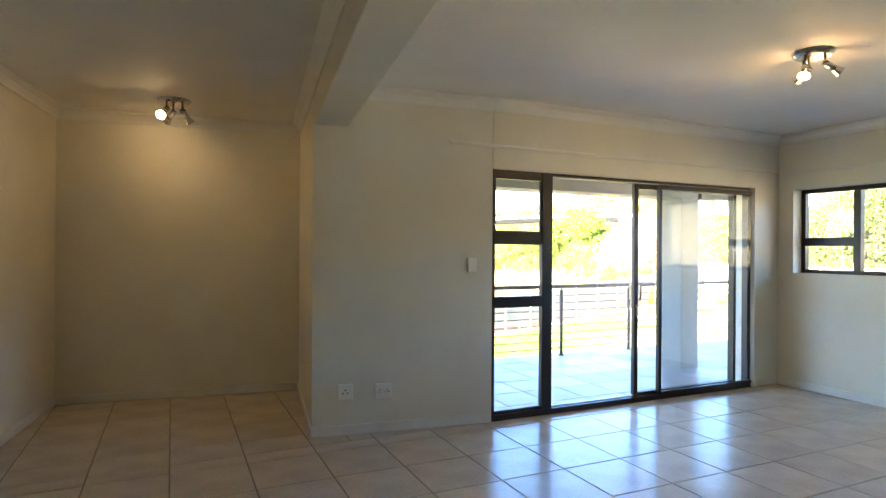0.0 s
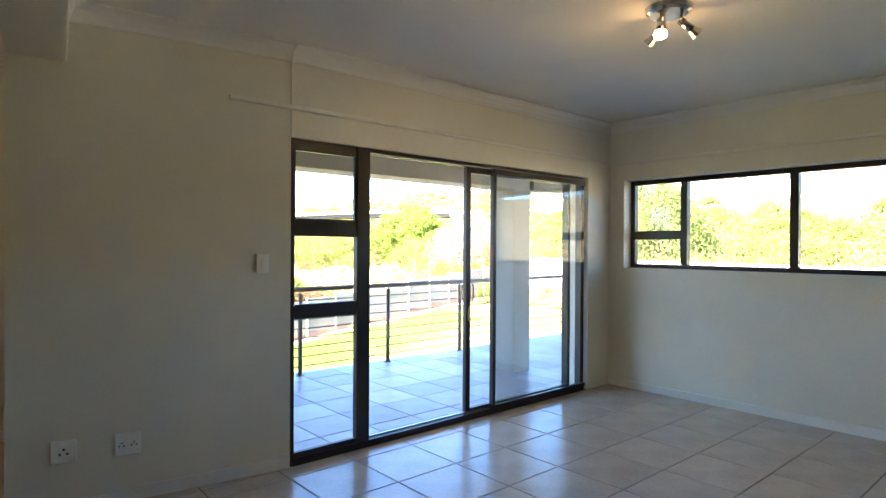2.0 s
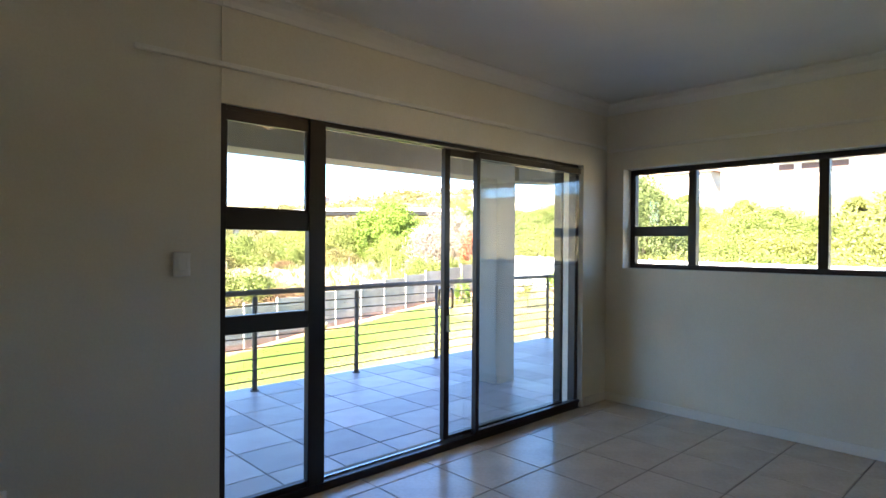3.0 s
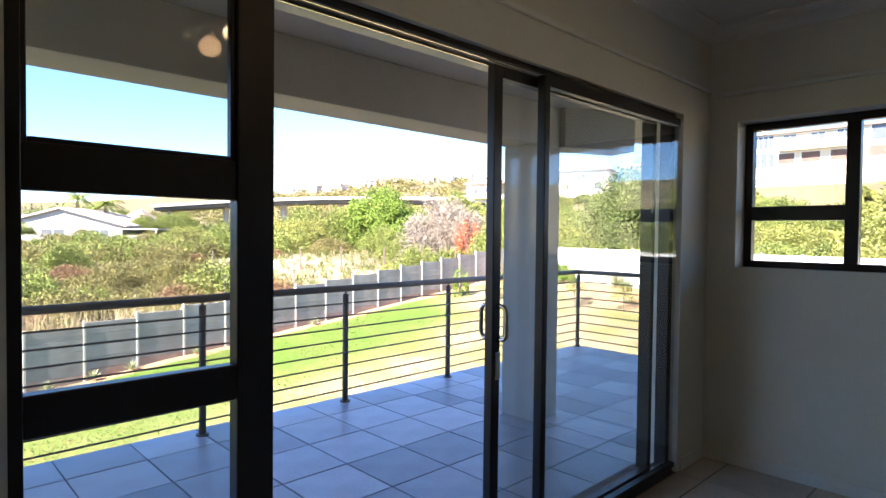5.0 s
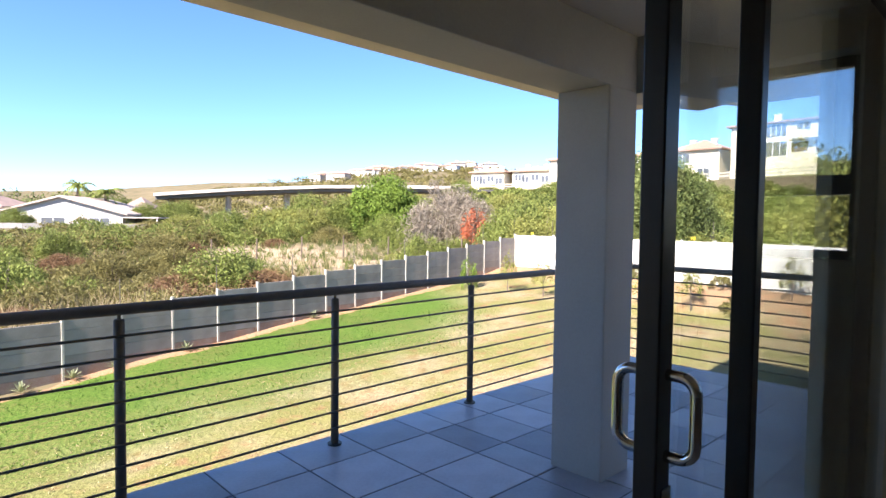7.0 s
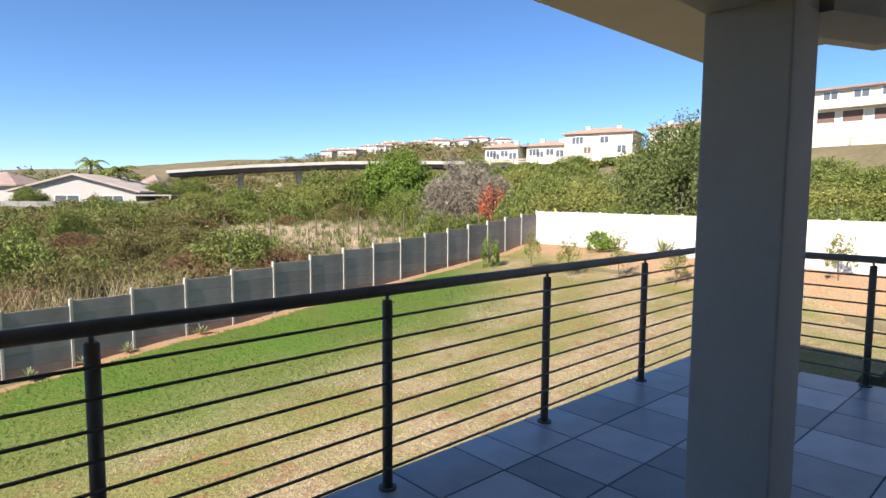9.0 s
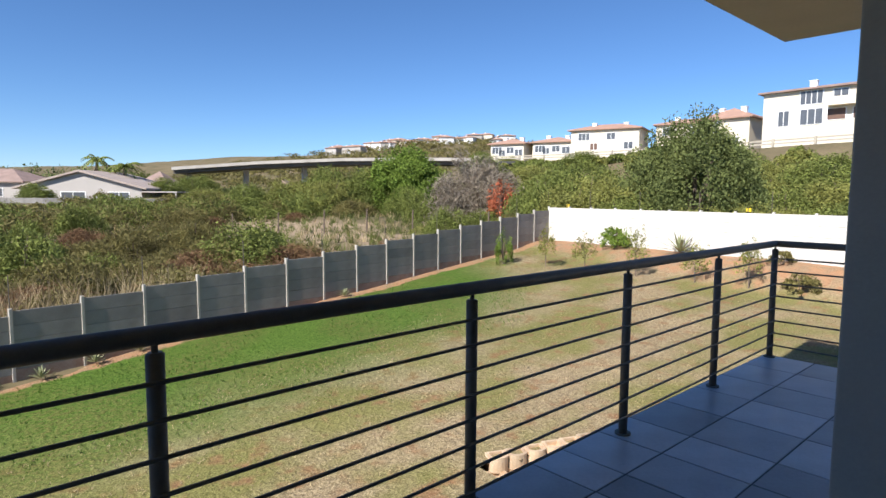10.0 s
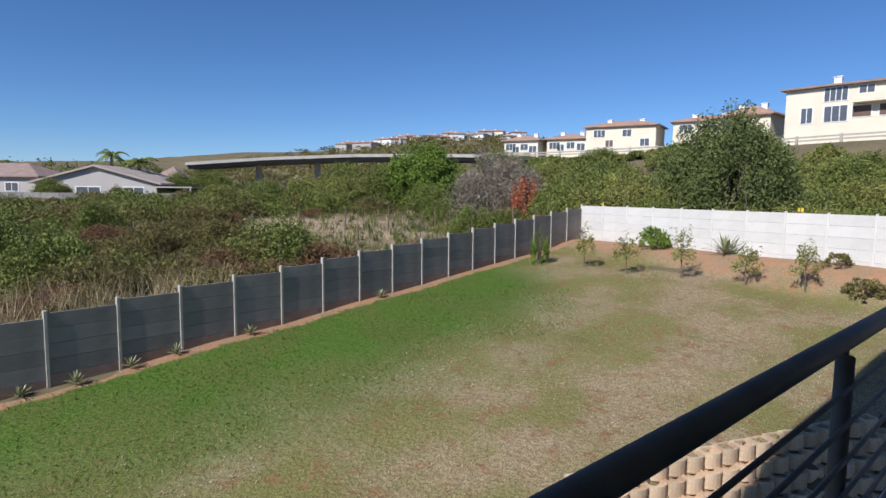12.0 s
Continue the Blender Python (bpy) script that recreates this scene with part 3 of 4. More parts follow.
# ---- plants ----
L_GREEN = leaf_mat("green_shrub_leaf", (0.215, 0.25, 0.066), (0.10, 0.12, 0.037))
L_DARK = leaf_mat("dark_green_tree_leaf", (0.175, 0.205, 0.07), (0.095, 0.118, 0.042))
L_BRIGHT = leaf_mat("bright_green_leaf", (0.185, 0.26, 0.05), (0.11, 0.165, 0.032))
L_LIME = leaf_mat("light_green_leaf", (0.27, 0.27, 0.078), (0.16, 0.175, 0.052))
L_OLIVE = leaf_mat("olive_scrub_leaf", (0.235, 0.21, 0.075), (0.095, 0.083, 0.038))
L_DRY = leaf_mat("grey_dry_twig", (0.32, 0.275, 0.21), (0.21, 0.175, 0.14))
L_RED = leaf_mat("rust_red_leaf", (0.50, 0.17, 0.09), (0.34, 0.10, 0.055))
L_BROWN = leaf_mat("brown_scrub", (0.25, 0.15, 0.08), (0.11, 0.07, 0.042))
L_STRAW = leaf_mat("straw_grass", (0.46, 0.38, 0.23), (0.32, 0.24, 0.14))
L_BLADE = leaf_mat("green_grass_blade", (0.15, 0.17, 0.05), (0.08, 0.10, 0.032))
L_TURF = leaf_mat("green_lawn_blade", (0.12, 0.20, 0.04), (0.08, 0.14, 0.026), 0.3)
M_BARK = mat("grey_brown_bark", (0.16, 0.12, 0.09), 0.9, 0.2, 8, 50, 0.5)


def quads_mesh(name, centres, sizes, ups, slim, material, rng):
    """Leaves: one small bent-free quad each, turned at random about its own direction."""
    n = len(centres)
    side = rng.normal(size=(n, 3))
    side -= (side * ups).sum(1, keepdims=True) * ups
    side /= np.linalg.norm(side, axis=1, keepdims=True) + 1e-9
    a, b = side * (sizes * slim)[:, None], ups * sizes[:, None]
    v = np.stack([centres - b * 0.5, centres + a * 0.5, centres + b * 0.5, centres - a * 0.5], 1).reshape(-1, 3)
    me = bpy.data.meshes.new(name)
    me.vertices.add(4 * n)
    me.vertices.foreach_set("co", v.ravel())
    me.loops.add(4 * n)
    me.loops.foreach_set("vertex_index", np.arange(4 * n))
    me.polygons.add(n)
    me.polygons.foreach_set("loop_start", np.arange(n) * 4)
    me.materials.append(material)
    me.update()
    me.validate()
    return me


def crown_points(rng, radii, clumps, leaves, spread_by=0.30, hollow=0.55):
    """Leaf places in lumpy clumps over an uneven dome of the given radii, standing on z = 0."""
    c = rng.normal(size=(clumps, 3))
    c /= np.linalg.norm(c, axis=1, keepdims=True)
    c[:, 2] = np.abs(c[:, 2]) * 1.25 - 0.25
    c *= (hollow + (1 - hollow) * rng.random(clumps) ** 0.5)[:, None]
    c *= (1 + 0.16 * np.sin(3 * np.arctan2(c[:, 1], c[:, 0]) + rng.random() * 6))[:, None]
    size = 0.55 + 0.75 * rng.random(clumps)
    which = rng.integers(0, clumps, leaves)
    off = rng.normal(size=(leaves, 3))
    off /= np.linalg.norm(off, axis=1, keepdims=True)
    off *= (rng.random(leaves) ** 0.4 * spread_by)[:, None] * size[which][:, None]
    p = c[which] + off
    p[:, 2] -= np.percentile(p[:, 2], 1)
    p /= np.array([np.percentile(np.abs(p[:, 0]), 99), np.percentile(np.abs(p[:, 1]), 99), np.percentile(p[:, 2], 99)])
    p *= np.array(radii)
    p[:, 2] = np.maximum(p[:, 2], 0.02)
    return p


def bush(name, label, category, radii, leaf, leaf_size, material, seed, clumps=70, leaves=6000, stems=5, group="", lump=0.30, hollow=0.55):
    rng = np.random.default_rng(seed)
    ob = thing(name, (0, 0, 0), label, category, group)
    p = crown_points(rng, radii, clumps, leaves, lump, hollow)
    ups = rng.normal(size=p.shape) + np.array([0, 0, 0.5])
    ups /= np.linalg.norm(ups, axis=1, keepdims=True)
    me = quads_mesh("foliage", p, leaf_size * (0.6 + 0.8 * rng.random(len(p))), ups, leaf, material, rng)
    crown = new("crown", me)
    crown.parent = ob
    bm = bmesh.new()
    for k in range(stems):
        a = 6.283 * k / stems + rng.random()
        r, h = 0.55 * radii[0] * rng.random(), radii[2] * (0.7 + 0.35 * rng.random())
        mid = Vector((0.4 * r * math.cos(a), 0.4 * r * math.sin(a), 0.45 * h))
        w = 0.018 * radii[2] + 0.01
        rod(bm, (0.03 * math.cos(a), 0.03 * math.sin(a), -0.15), mid, w, w * 0.7, 7)
        rod(bm, mid, (r * math.cos(a), r * math.sin(a), h), w * 0.7, w * 0.25, 6)
    part("trunk", bm, M_BARK, ob)
    return ob


def stand(ob, x, y, z=None, turn=0.0, size=1.0, tall=1.0):
    z = float(land_z(x, y)) if z is None else z
    ob.matrix_basis = pose(x, y, z - 0.05, 0, 0, turn) @ Matrix.Diagonal((size, size, size * tall, 1))
    return ob


def again(ob, x, y, turn, size, tall=1.0, z=None):
    c = copy_thing(ob, Matrix.Identity(4))
    return stand(c, x, y, z, turn, size, tall)


big = stand(bush("tree", "large round dark green tree on the slope", "tree", (4.6, 4.6, 7.2), 0.55, 0.15, L_DARK, 3, 420, 80000, 9, lump=0.19, hollow=0.78), 38.4, 21.6)
bright = stand(bush("tree", "bright green rounded tree in the veld", "tree", (4.3, 4.3, 6.6), 0.6, 0.22, L_BRIGHT, 5, 240, 34000, 7, lump=0.22, hollow=0.74), 42, 53.9)
shrub = stand(bush("shrub", "dense green shrub on the slope", "shrub", (2.8, 2.8, 3.4), 0.5, 0.15, L_GREEN, 7, 220, 20000, 6, "green shrubs on the slope"), 34.4, 28.9, None, 0, 1.05, 1.1)
lime = stand(bush("shrub", "light green leafy shrub on the slope", "shrub", (2.6, 2.6, 3.2), 0.5, 0.15, L_LIME, 8, 220, 19000, 6, "light shrubs on the slope"), 35.6, 25.0, None, 40, 1.0, 1.05)
dry = stand(bush("shrub", "bare grey twiggy shrub gone dry", "shrub", (2.9, 2.9, 4.0), 0.09, 0.36, L_DRY, 11, 170, 24000, 9), 36.7, 38.2, None, 0, 1.3, 1.0)
red = stand(bush("shrub", "rust red dying shrub beside the dry one", "shrub", (1.0, 1.0, 2.6), 0.5, 0.13, L_RED, 13, 50, 3000, 5), 35.2, 34.4, None, 0, 1.25, 1.1)
scrub = stand(bush("shrub", "low olive veld shrub", "shrub", (1.8, 1.8, 1.5), 0.22, 0.15, L_OLIVE, 17, 150, 11000, 6, "olive veld shrubs"), 9.5, 27.5)
brown = stand(bush("shrub", "low brown veld shrub", "shrub", (1.7, 1.7, 1.35), 0.14, 0.18, L_BROWN, 19, 150, 10500, 6, "brown veld shrubs"), 12.0, 29.5)
fresh = stand(bush("shrub", "round green veld bush behind the fence", "shrub", (2.0, 2.0, 2.6), 0.5, 0.13, L_GREEN, 23, 190, 11000, 6, "green veld bushes"), 14.0, 29.3, None, 0, 1.1, 0.8)

rng = random.Random(4)
for x, y, z, s, t in ((35.5, 31.0, shrub, 1.05, 1.1), (32.6, 26.6, lime, 0.95, 1.0), (37.0, 28.4, lime, 1.1, 1.1), (33.4, 23.6, shrub, 0.8, 0.9), (39.5, 32.0, shrub, 1.2, 1.05),
                      (34.0, 19.6, lime, 0.75, 0.85), (35.0, 16.2, lime, 0.95, 0.75), (35.6, 12.4, shrub, 1.0, 0.72), (36.6, 8.8, lime, 1.1, 0.72), (36.5, 4.0, shrub, 1.15, 0.8), (40.5, 14.0, shrub, 1.1, 0.62),
                      (43.5, 8.0, lime, 1.4, 0.9), (44.5, 2.0, shrub, 1.6, 1.1), (39.0, -2.5, lime, 1.5, 1.1), (46.0, -6.0, shrub, 1.8, 1.2), (50.0, 8.0, shrub, 1.2, 0.8), (52.0, -1.0, lime, 1.6, 1.1),
                      (58.0, 3.0, shrub, 1.6, 1.0), (41.0, -10.0, shrub, 1.6, 1.2), (56.0, -12.0, lime, 1.8, 1.3), (63.0, -4.0, shrub, 1.7, 1.0), (66.0, 9.0, lime, 1.2, 0.8), (50.0, 16.0, lime, 1.2, 0.65),
                      (36.0, 58.8, shrub, 1.25, 1.05), (38.8, 56.5, shrub, 1.15, 1.1), (32.5, 61.0, lime, 1.1, 0.95), (33.5, 55.5, lime, 1.05, 0.95), (45.5, 47.5, shrub, 1.0, 0.85), (38.0, 48.5, shrub, 0.9, 0.9),
                      (52.0, 60.0, shrub, 1.2, 0.8), (48.0, 40.0, lime, 1.1, 0.8), (44.0, 35.0, shrub, 1.2, 1.0), (49.0, 30.0, shrub, 1.3, 0.9), (55.0, 38.0, shrub, 1.2, 0.75), (58.0, 50.0, lime, 1.2, 0.7),
                      (46.0, 19.5, shrub, 1.2, 0.75), (49.5, 22.0, lime, 1.2, 0.8), (53.0, 19.0, shrub, 1.3, 0.75), (56.5, 22.5, lime, 1.2, 0.7), (48.5, 16.5, lime, 1.2, 0.8), (60.0, 19.5, shrub, 1.2, 0.6), (54.5, 15.0, shrub, 1.2, 0.7),
                      (62.0, 28.0, shrub, 1.1, 0.6), (66.0, 40.0, lime, 1.1, 0.55), (70.0, 52.0, shrub, 1.1, 0.55), (28.5, 63.0, shrub, 1.0, 0.85), (26.0, 67.0, lime, 1.0, 0.75), (70.0, 70.0, shrub, 1.2, 0.7),
                      (89.5, 90.0, shrub, 1.3, 0.9), (92.0, 84.0, lime, 1.1, 0.8), (30.0, 36.5, lime, 0.5, 0.4), (20.5, 27.6, lime, 0.55, 0.5), (23.5, 27.2, lime, 0.45, 0.45)):
    again(z, x, y, rng.uniform(0, 360), s, t)
near_spots, far_spots = [], []
for k in range(330):
    x, y = rng.uniform(-14, 34), 24.0 + 68 * rng.random() ** 1.5
    if y < fence_y(x) + 1.8 or (x > 21 and 27 < y < 46 and rng.random() < 0.75) or math.hypot((x - 24) / 5.5, (y - 43) / 9.5) < 1:
        continue
    (near_spots if y < 52 else far_spots).append((x, y))
for x, y in near_spots[:140]:
    kind = rng.choice((scrub, scrub, brown, brown, brown, fresh if y > 29 else scrub, scrub))
    again(kind, x, y, rng.uniform(0, 360), rng.uniform(0.65, 1.25) * (0.75 if kind is fresh else 1), rng.uniform(0.7, 1.05))


def thicket(label, spots, radii, leaves, leaf_size, material, seed):
    """Many distant shrubs that nobody could count, all one object."""
    g = np.random.default_rng(seed)
    pts = []
    for x, y, size in spots:
        p = crown_points(g, (radii[0] * size, radii[1] * size, radii[2] * size * (0.75 + 0.4 * g.random())), 40, leaves)
        pts.append(p + np.array([x, y, float(land_z(x, y)) - 0.05]))
    p = np.concatenate(pts)
    ups = g.normal(size=p.shape) + np.array([0, 0, 0.5])
    ups /= np.linalg.norm(ups, axis=1, keepdims=True)
    me = quads_mesh("thicket", p, leaf_size * (0.6 + 0.8 * g.random(len(p))), ups, 0.35, material, g)
    return tagged(new("thicket", me), label, "shrubs", kind="stuff")


thicket("distant olive scrub in the valley", [(x, y, rng.uniform(0.75, 1.5) * (0.65 if y > 70 else 1)) for x, y in far_spots[::2]], (1.9, 1.9, 1.6), 1100, 0.24, L_OLIVE, 71)
thicket("distant green scrub in the valley", [(x, y, rng.uniform(0.75, 1.5) * (0.65 if y > 70 else 1)) for x, y in far_spots[1::2]], (1.9, 1.9, 1.7), 1100, 0.24, L_GREEN, 72)


def tufts(name, label, category, spots, height, material, per, width, lean, seed):
    """Grass, reeds or stubble: tapering blades in tufts, all one object."""
    rng = np.random.default_rng(seed)
    spots = np.repeat(np.array(spots), per, 0)
    n = len(spots)
    base = spots + np.concatenate([rng.normal(size=(n, 2)) * 0.16 * height, np.zeros((n, 1))], 1)
    h = height * (0.45 + 0.75 * rng.random(n))
    tip = base + np.concatenate([rng.normal(size=(n, 2)) * lean, np.ones((n, 1))], 1) * h[:, None]
    a = rng.random(n) * 6.283
    side = np.stack([np.cos(a), np.sin(a), np.zeros(n)], 1) * (width * (0.6 + 0.8 * rng.random(n)))[:, None]
    v = np.stack([base - side, base + side, tip], 1).reshape(-1, 3)
    me = bpy.data.meshes.new(name)
    me.from_pydata(v.tolist(), [], np.arange(3 * n).reshape(-1, 3).tolist())
    me.materials.append(material)
    return tagged(new(name, me), label, category, kind="stuff")


def scatter(seed, n, x0, x1, y0, y1, keep):
    g = np.random.default_rng(seed)
    p = np.stack([g.uniform(x0, x1, n), g.uniform(y0, y1, n)], 1)
    p = p[keep(p[:, 0], p[:, 1])]
    return p


def on_land(p):
    return np.concatenate([p, land_z(p[:, 0], p[:, 1])[:, None]], 1)


veld = scatter(31, 1900, -16, 40, 22, 95, lambda x, y: y > fence_y(x) + 0.6)
tufts("veld_grass", "straw yellow tufts of dry veld grass", "grass", on_land(veld), 0.55, L_STRAW, 9, 0.022, 0.42, 32)
veld = scatter(33, 5200, -16, 42, 22, 95, lambda x, y: y > fence_y(x) + 0.6)
tufts("veld_grass", "dull green tufts of veld grass", "grass", on_land(veld), 0.6, L_BLADE, 9, 0.025, 0.38, 34)
reed = scatter(35, 800, -8, 9.5, 21, 23.8, lambda x, y: y > fence_y(x) + 1.5)
tufts("dry_reeds", "pale dry reeds standing behind the grey fence", "reeds", on_land(reed), 1.8, L_STRAW, 12, 0.018, 0.34, 36)
turf = scatter(37, 12000, -2, 22, 10.5, 23, lambda x, y: (y < fence_y(x) - 0.35) & (y > fence_y(x) - 5.5 - 0.9 * np.sin(x * 0.9)) & (x < 19) & (y > block_y(x)))
tufts("lawn_grass", "short green lawn grass beside the fence", "grass", np.concatenate([turf, yard_z(turf[:, 0], turf[:, 1])[:, None]], 1), 0.05, L_TURF, 5, 0.006, 0.5, 38)
turf = scatter(39, 15000, 4, 27, 9, 22, lambda x, y: (y < fence_y(x) - 4) & (x < wall_x(y) - 3) & (y > block_y(x)))
tufts("lawn_grass", "short dry straw lawn grass", "grass", np.concatenate([turf, yard_z(turf[:, 0], turf[:, 1])[:, None]], 1), 0.045, L_STRAW, 3, 0.005, 0.6, 40)


def sapling(x, y, height, seed, material, spread_by=0.44):
    rng = np.random.default_rng(seed)
    ob = thing("young_tree", (x, y, yard_z(x, y) + 0.0), "thin young tree planted in the red bed", "tree", "young trees along the white wall")
    p = crown_points(rng, (spread_by, spread_by, 0.70 * height), 28, 820, 0.38, 0.3) + np.array([0, 0, 0.30 * height])
    ups = rng.normal(size=p.shape)
    ups /= np.linalg.norm(ups, axis=1, keepdims=True)
    crown = new("crown", quads_mesh("foliage", p, 0.085 * (0.6 + 0.8 * rng.random(len(p))), ups, 0.4, material, rng))
    crown.parent = ob
    bm = rod(bmesh.new(), (0, 0, -0.1), (0.02, 0.03, 0.5 * height), 0.025, 0.018, 8)
    for k in range(4):
        a = 1.57 * k + rng.random()
        rod(bm, (0.02, 0.03, (0.42 + 0.03 * k) * height), (0.3 * math.cos(a), 0.3 * math.sin(a), 0.85 * height), 0.012, 0.004, 6)
    part("trunk", bm, M_BARK, ob)
    return ob


for i, (x, y, h) in enumerate(((22.13, 20.03, 1.6), (22.36, 18.36, 1.5), (22.9, 16.55, 1.75), (23.36, 14.6, 1.3), (23.5, 12.9, 1.55), (24.3, 10.0, 1.4))):
    sapling(x, y, h, 50 + i, L_LIME)
stand(bush("shrub", "upright bright green shrub by the grey fence", "shrub", (0.42, 0.42, 1.3), 0.35, 0.08, L_BRIGHT, 61, 40, 2200, 5), 21.5, 21.7, yard_z(21.5, 21.7))
stand(bush("shrub", "leafy green shrub in front of the white wall", "shrub", (0.85, 0.7, 0.8), 0.5, 0.11, L_BRIGHT, 62, 40, 2000, 5), 26.0, 19.25, yard_z(26.0, 19.25) + 0.05)
stand(bush("shrub", "small sprawling shrub in the dry lawn", "shrub", (0.55, 0.55, 0.5), 0.5, 0.1, L_OLIVE, 63, 30, 1300, 5), 23.6, 11.4, yard_z(23.6, 11.4))
stand(bush("shrub", "small grey green shrub in the red bed", "shrub", (0.45, 0.45, 0.4), 0.4, 0.09, L_OLIVE, 64, 25, 900, 4), 24.9, 12.4, yard_z(24.9, 12.4) + 0.1)


def agave(x, y, size, seed, label):
    """A rosette of stiff, channelled, pointed leaves."""
    g = random.Random(seed)
    ob = thing("agave", (x, y, yard_z(x, y) + 0.05), label, "agave")
    for k in range(26):
        a, up = 2.4 * k, 0.25 + 1.2 * k / 26
        l, w = size * g.uniform(0.75, 1.1), 0.055 * size
        out, side = Vector((math.cos(a), math.sin(a), 0)), Vector((-math.sin(a), math.cos(a), 0))
        bm = bmesh.new()
        rows = []
        for f, wf in ((0, 0.7), (0.4, 1.0), (0.75, 0.65), (1, 0.04)):
            c = out * (l * f * math.cos(up)) + Vector((0, 0, l * f * math.sin(up) - 0.12 * l * f * f))
            rows.append([bm.verts.new(c - side * w * wf), bm.verts.new(c - Vector((0, 0, 0.25 * w))), bm.verts.new(c + side * w * wf), bm.verts.new(c + Vector((0, 0, 0.06 * w)))])
        for r, q in zip(rows, rows[1:]):
            for i in range(4):
                bm.faces.new((r[i], r[(i + 1) % 4], q[(i + 1) % 4], q[i]))
        part("leaf", bm, L_AGAVE, ob)
    return ob


L_AGAVE = mat("grey_green_agave", (0.17, 0.20, 0.10), 0.5, 0.12, 6, 40, 0.05, hue=(0.30, 0.30, 0.16))
agave(25.65, 16.26, 0.9, 1, "large spiky agave in front of the white wall")
for i, (x, y, z) in enumerate(((4.56, 21.0, 0), (5.52, 20.96, 0), (6.62, 21.15, 0), (7.62, 21.28, 0), (9.51, 21.45, 0), (14.04, 22.0, 0))):
    agave(x, y, 0.32, 70 + i, "small spiky succulent planted along the grey fence")

# thicket on the hillside, thinning below the road
for material, label, seed in ((L_GREEN, "dense green scrub on the hillside", 73), (L_LIME, "light green scrub on the hillside", 74)):
    spots = [(43 + 37 * rng.random(), rng.uniform(-22, 88)) for k in range(95)]
    thicket(label, [(x, y, rng.uniform(0.7, 1.1) * (0.55 if x > 66 else 1)) for x, y in spots if not (x > 66 and 16 < y < 36)], (2.6, 2.6, 2.2), 1500, 0.40, material, seed)
thicket("dark trees along the far side of the valley", [(rng.uniform(-40, 70), rng.uniform(165, 235), rng.uniform(1.6, 3.0)) for k in range(70)], (2.8, 2.8, 2.3), 320, 0.9, L_DARK, 75)

slope = [(math.radians(rng.uniform(10, 54)), rng.uniform(225, 420)) for k in range(620)]
thicket("dark bushes scattered over the far ridge", [(3.4 + r * math.sin(b), 6.9 + r * math.cos(b), rng.uniform(0.8, 2.2)) for b, r in slope], (3.4, 3.4, 2.0), 130, 1.3, L_OLIVE, 78)
thicket("dark trees and brown scrub beyond the bridge", [(rng.uniform(10, 95), rng.uniform(128, 165), rng.uniform(0.8, 1.5)) for k in range(60)], (2.8, 2.8, 2.1), 450, 0.6, L_BROWN, 76)
thicket("dark green trees beyond the bridge", [(rng.uniform(10, 95), rng.uniform(126, 165), rng.uniform(0.8, 1.5)) for k in range(45)], (2.6, 2.6, 2.2), 450, 0.6, L_DARK, 77)

# ---- road, bridge and houses ----
M_CONC = mat("weathered_concrete", (0.42, 0.39, 0.35), 0.85, 0.1, 0.5, 6, 0.2)
# girder concrete coloured dark to stand for the shade under the deck edge
M_GIRDER = mat("shade_darkened_concrete", (0.13, 0.12, 0.11), 0.85, 0.1, 0.5, 6, 0.2)
M_ASPHALT = mat("grey_asphalt", (0.06, 0.06, 0.06), 0.9, 0.1, 0.5, 20, 0.2)
M_RAILWOOD = mat("pale_guard_rail", (0.42, 0.38, 0.31), 0.7, 0.1, 2, 30, 0.1)
M_CREAM = mat("cream_house_plaster", (0.76, 0.68, 0.53), 0.8, 0.05, 0.3, 8, 0.1)
M_GREYHOUSE = mat("pale_grey_house_plaster", (0.44, 0.41, 0.38), 0.8, 0.05, 0.3, 8, 0.1)
M_ROOFTILE = mat("terracotta_roof_tile", (0.40, 0.24, 0.17), 0.8, 0.15, 0.8, 12, 0.4, hue=(0.30, 0.19, 0.15))
M_ROOFGREY = mat("grey_brown_roof_tile", (0.31, 0.22, 0.185), 0.8, 0.15, 0.8, 12, 0.4)
M_PALEROOF = mat("pale_weathered_roof_tile", (0.42, 0.35, 0.30), 0.8, 0.12, 0.8, 12, 0.4, hue=(0.30, 0.24, 0.21))
M_HOUSEGLASS = mat("dark_house_window", (0.11, 0.12, 0.135), 0.12, 0.1, 2, 10, 0)
M_SHUTTER = mat("brown_roller_shutter", (0.15, 0.085, 0.06), 0.6, 0.1, 2, 10, 0.1)
M_WHITE = mat("white_gloss_paint", (0.8, 0.8, 0.78), 0.5, 0.04, 2, 20, 0)


def ribbon(bm, pts, across, low, high, shift=0.0):
    """A band of the given half width along pts, with its own thickness."""
    rows = []
    for i, p in enumerate(pts):
        a, b = Vector(pts[max(0, i - 1)]), Vector(pts[min(len(pts) - 1, i + 1)])
        d = (b - a).normalized()
        n = Vector((-d.y, d.x, 0)).normalized()
        c = Vector(p) + n * shift
        rows.append([bm.verts.new(c + n * u + Vector((0, 0, w))) for u, w in ((-across, low), (across, low), (across, high), (-across, high))])
    for r, q in zip(rows, rows[1:]):
        for i in range(4):
            bm.faces.new((r[i], r[(i + 1) % 4], q[(i + 1) % 4], q[i]))
    bm.faces.new(rows[0])
    bm.faces.new(rows[-1])
    bmesh.ops.recalc_face_normals(bm, faces=bm.faces)
    return bm


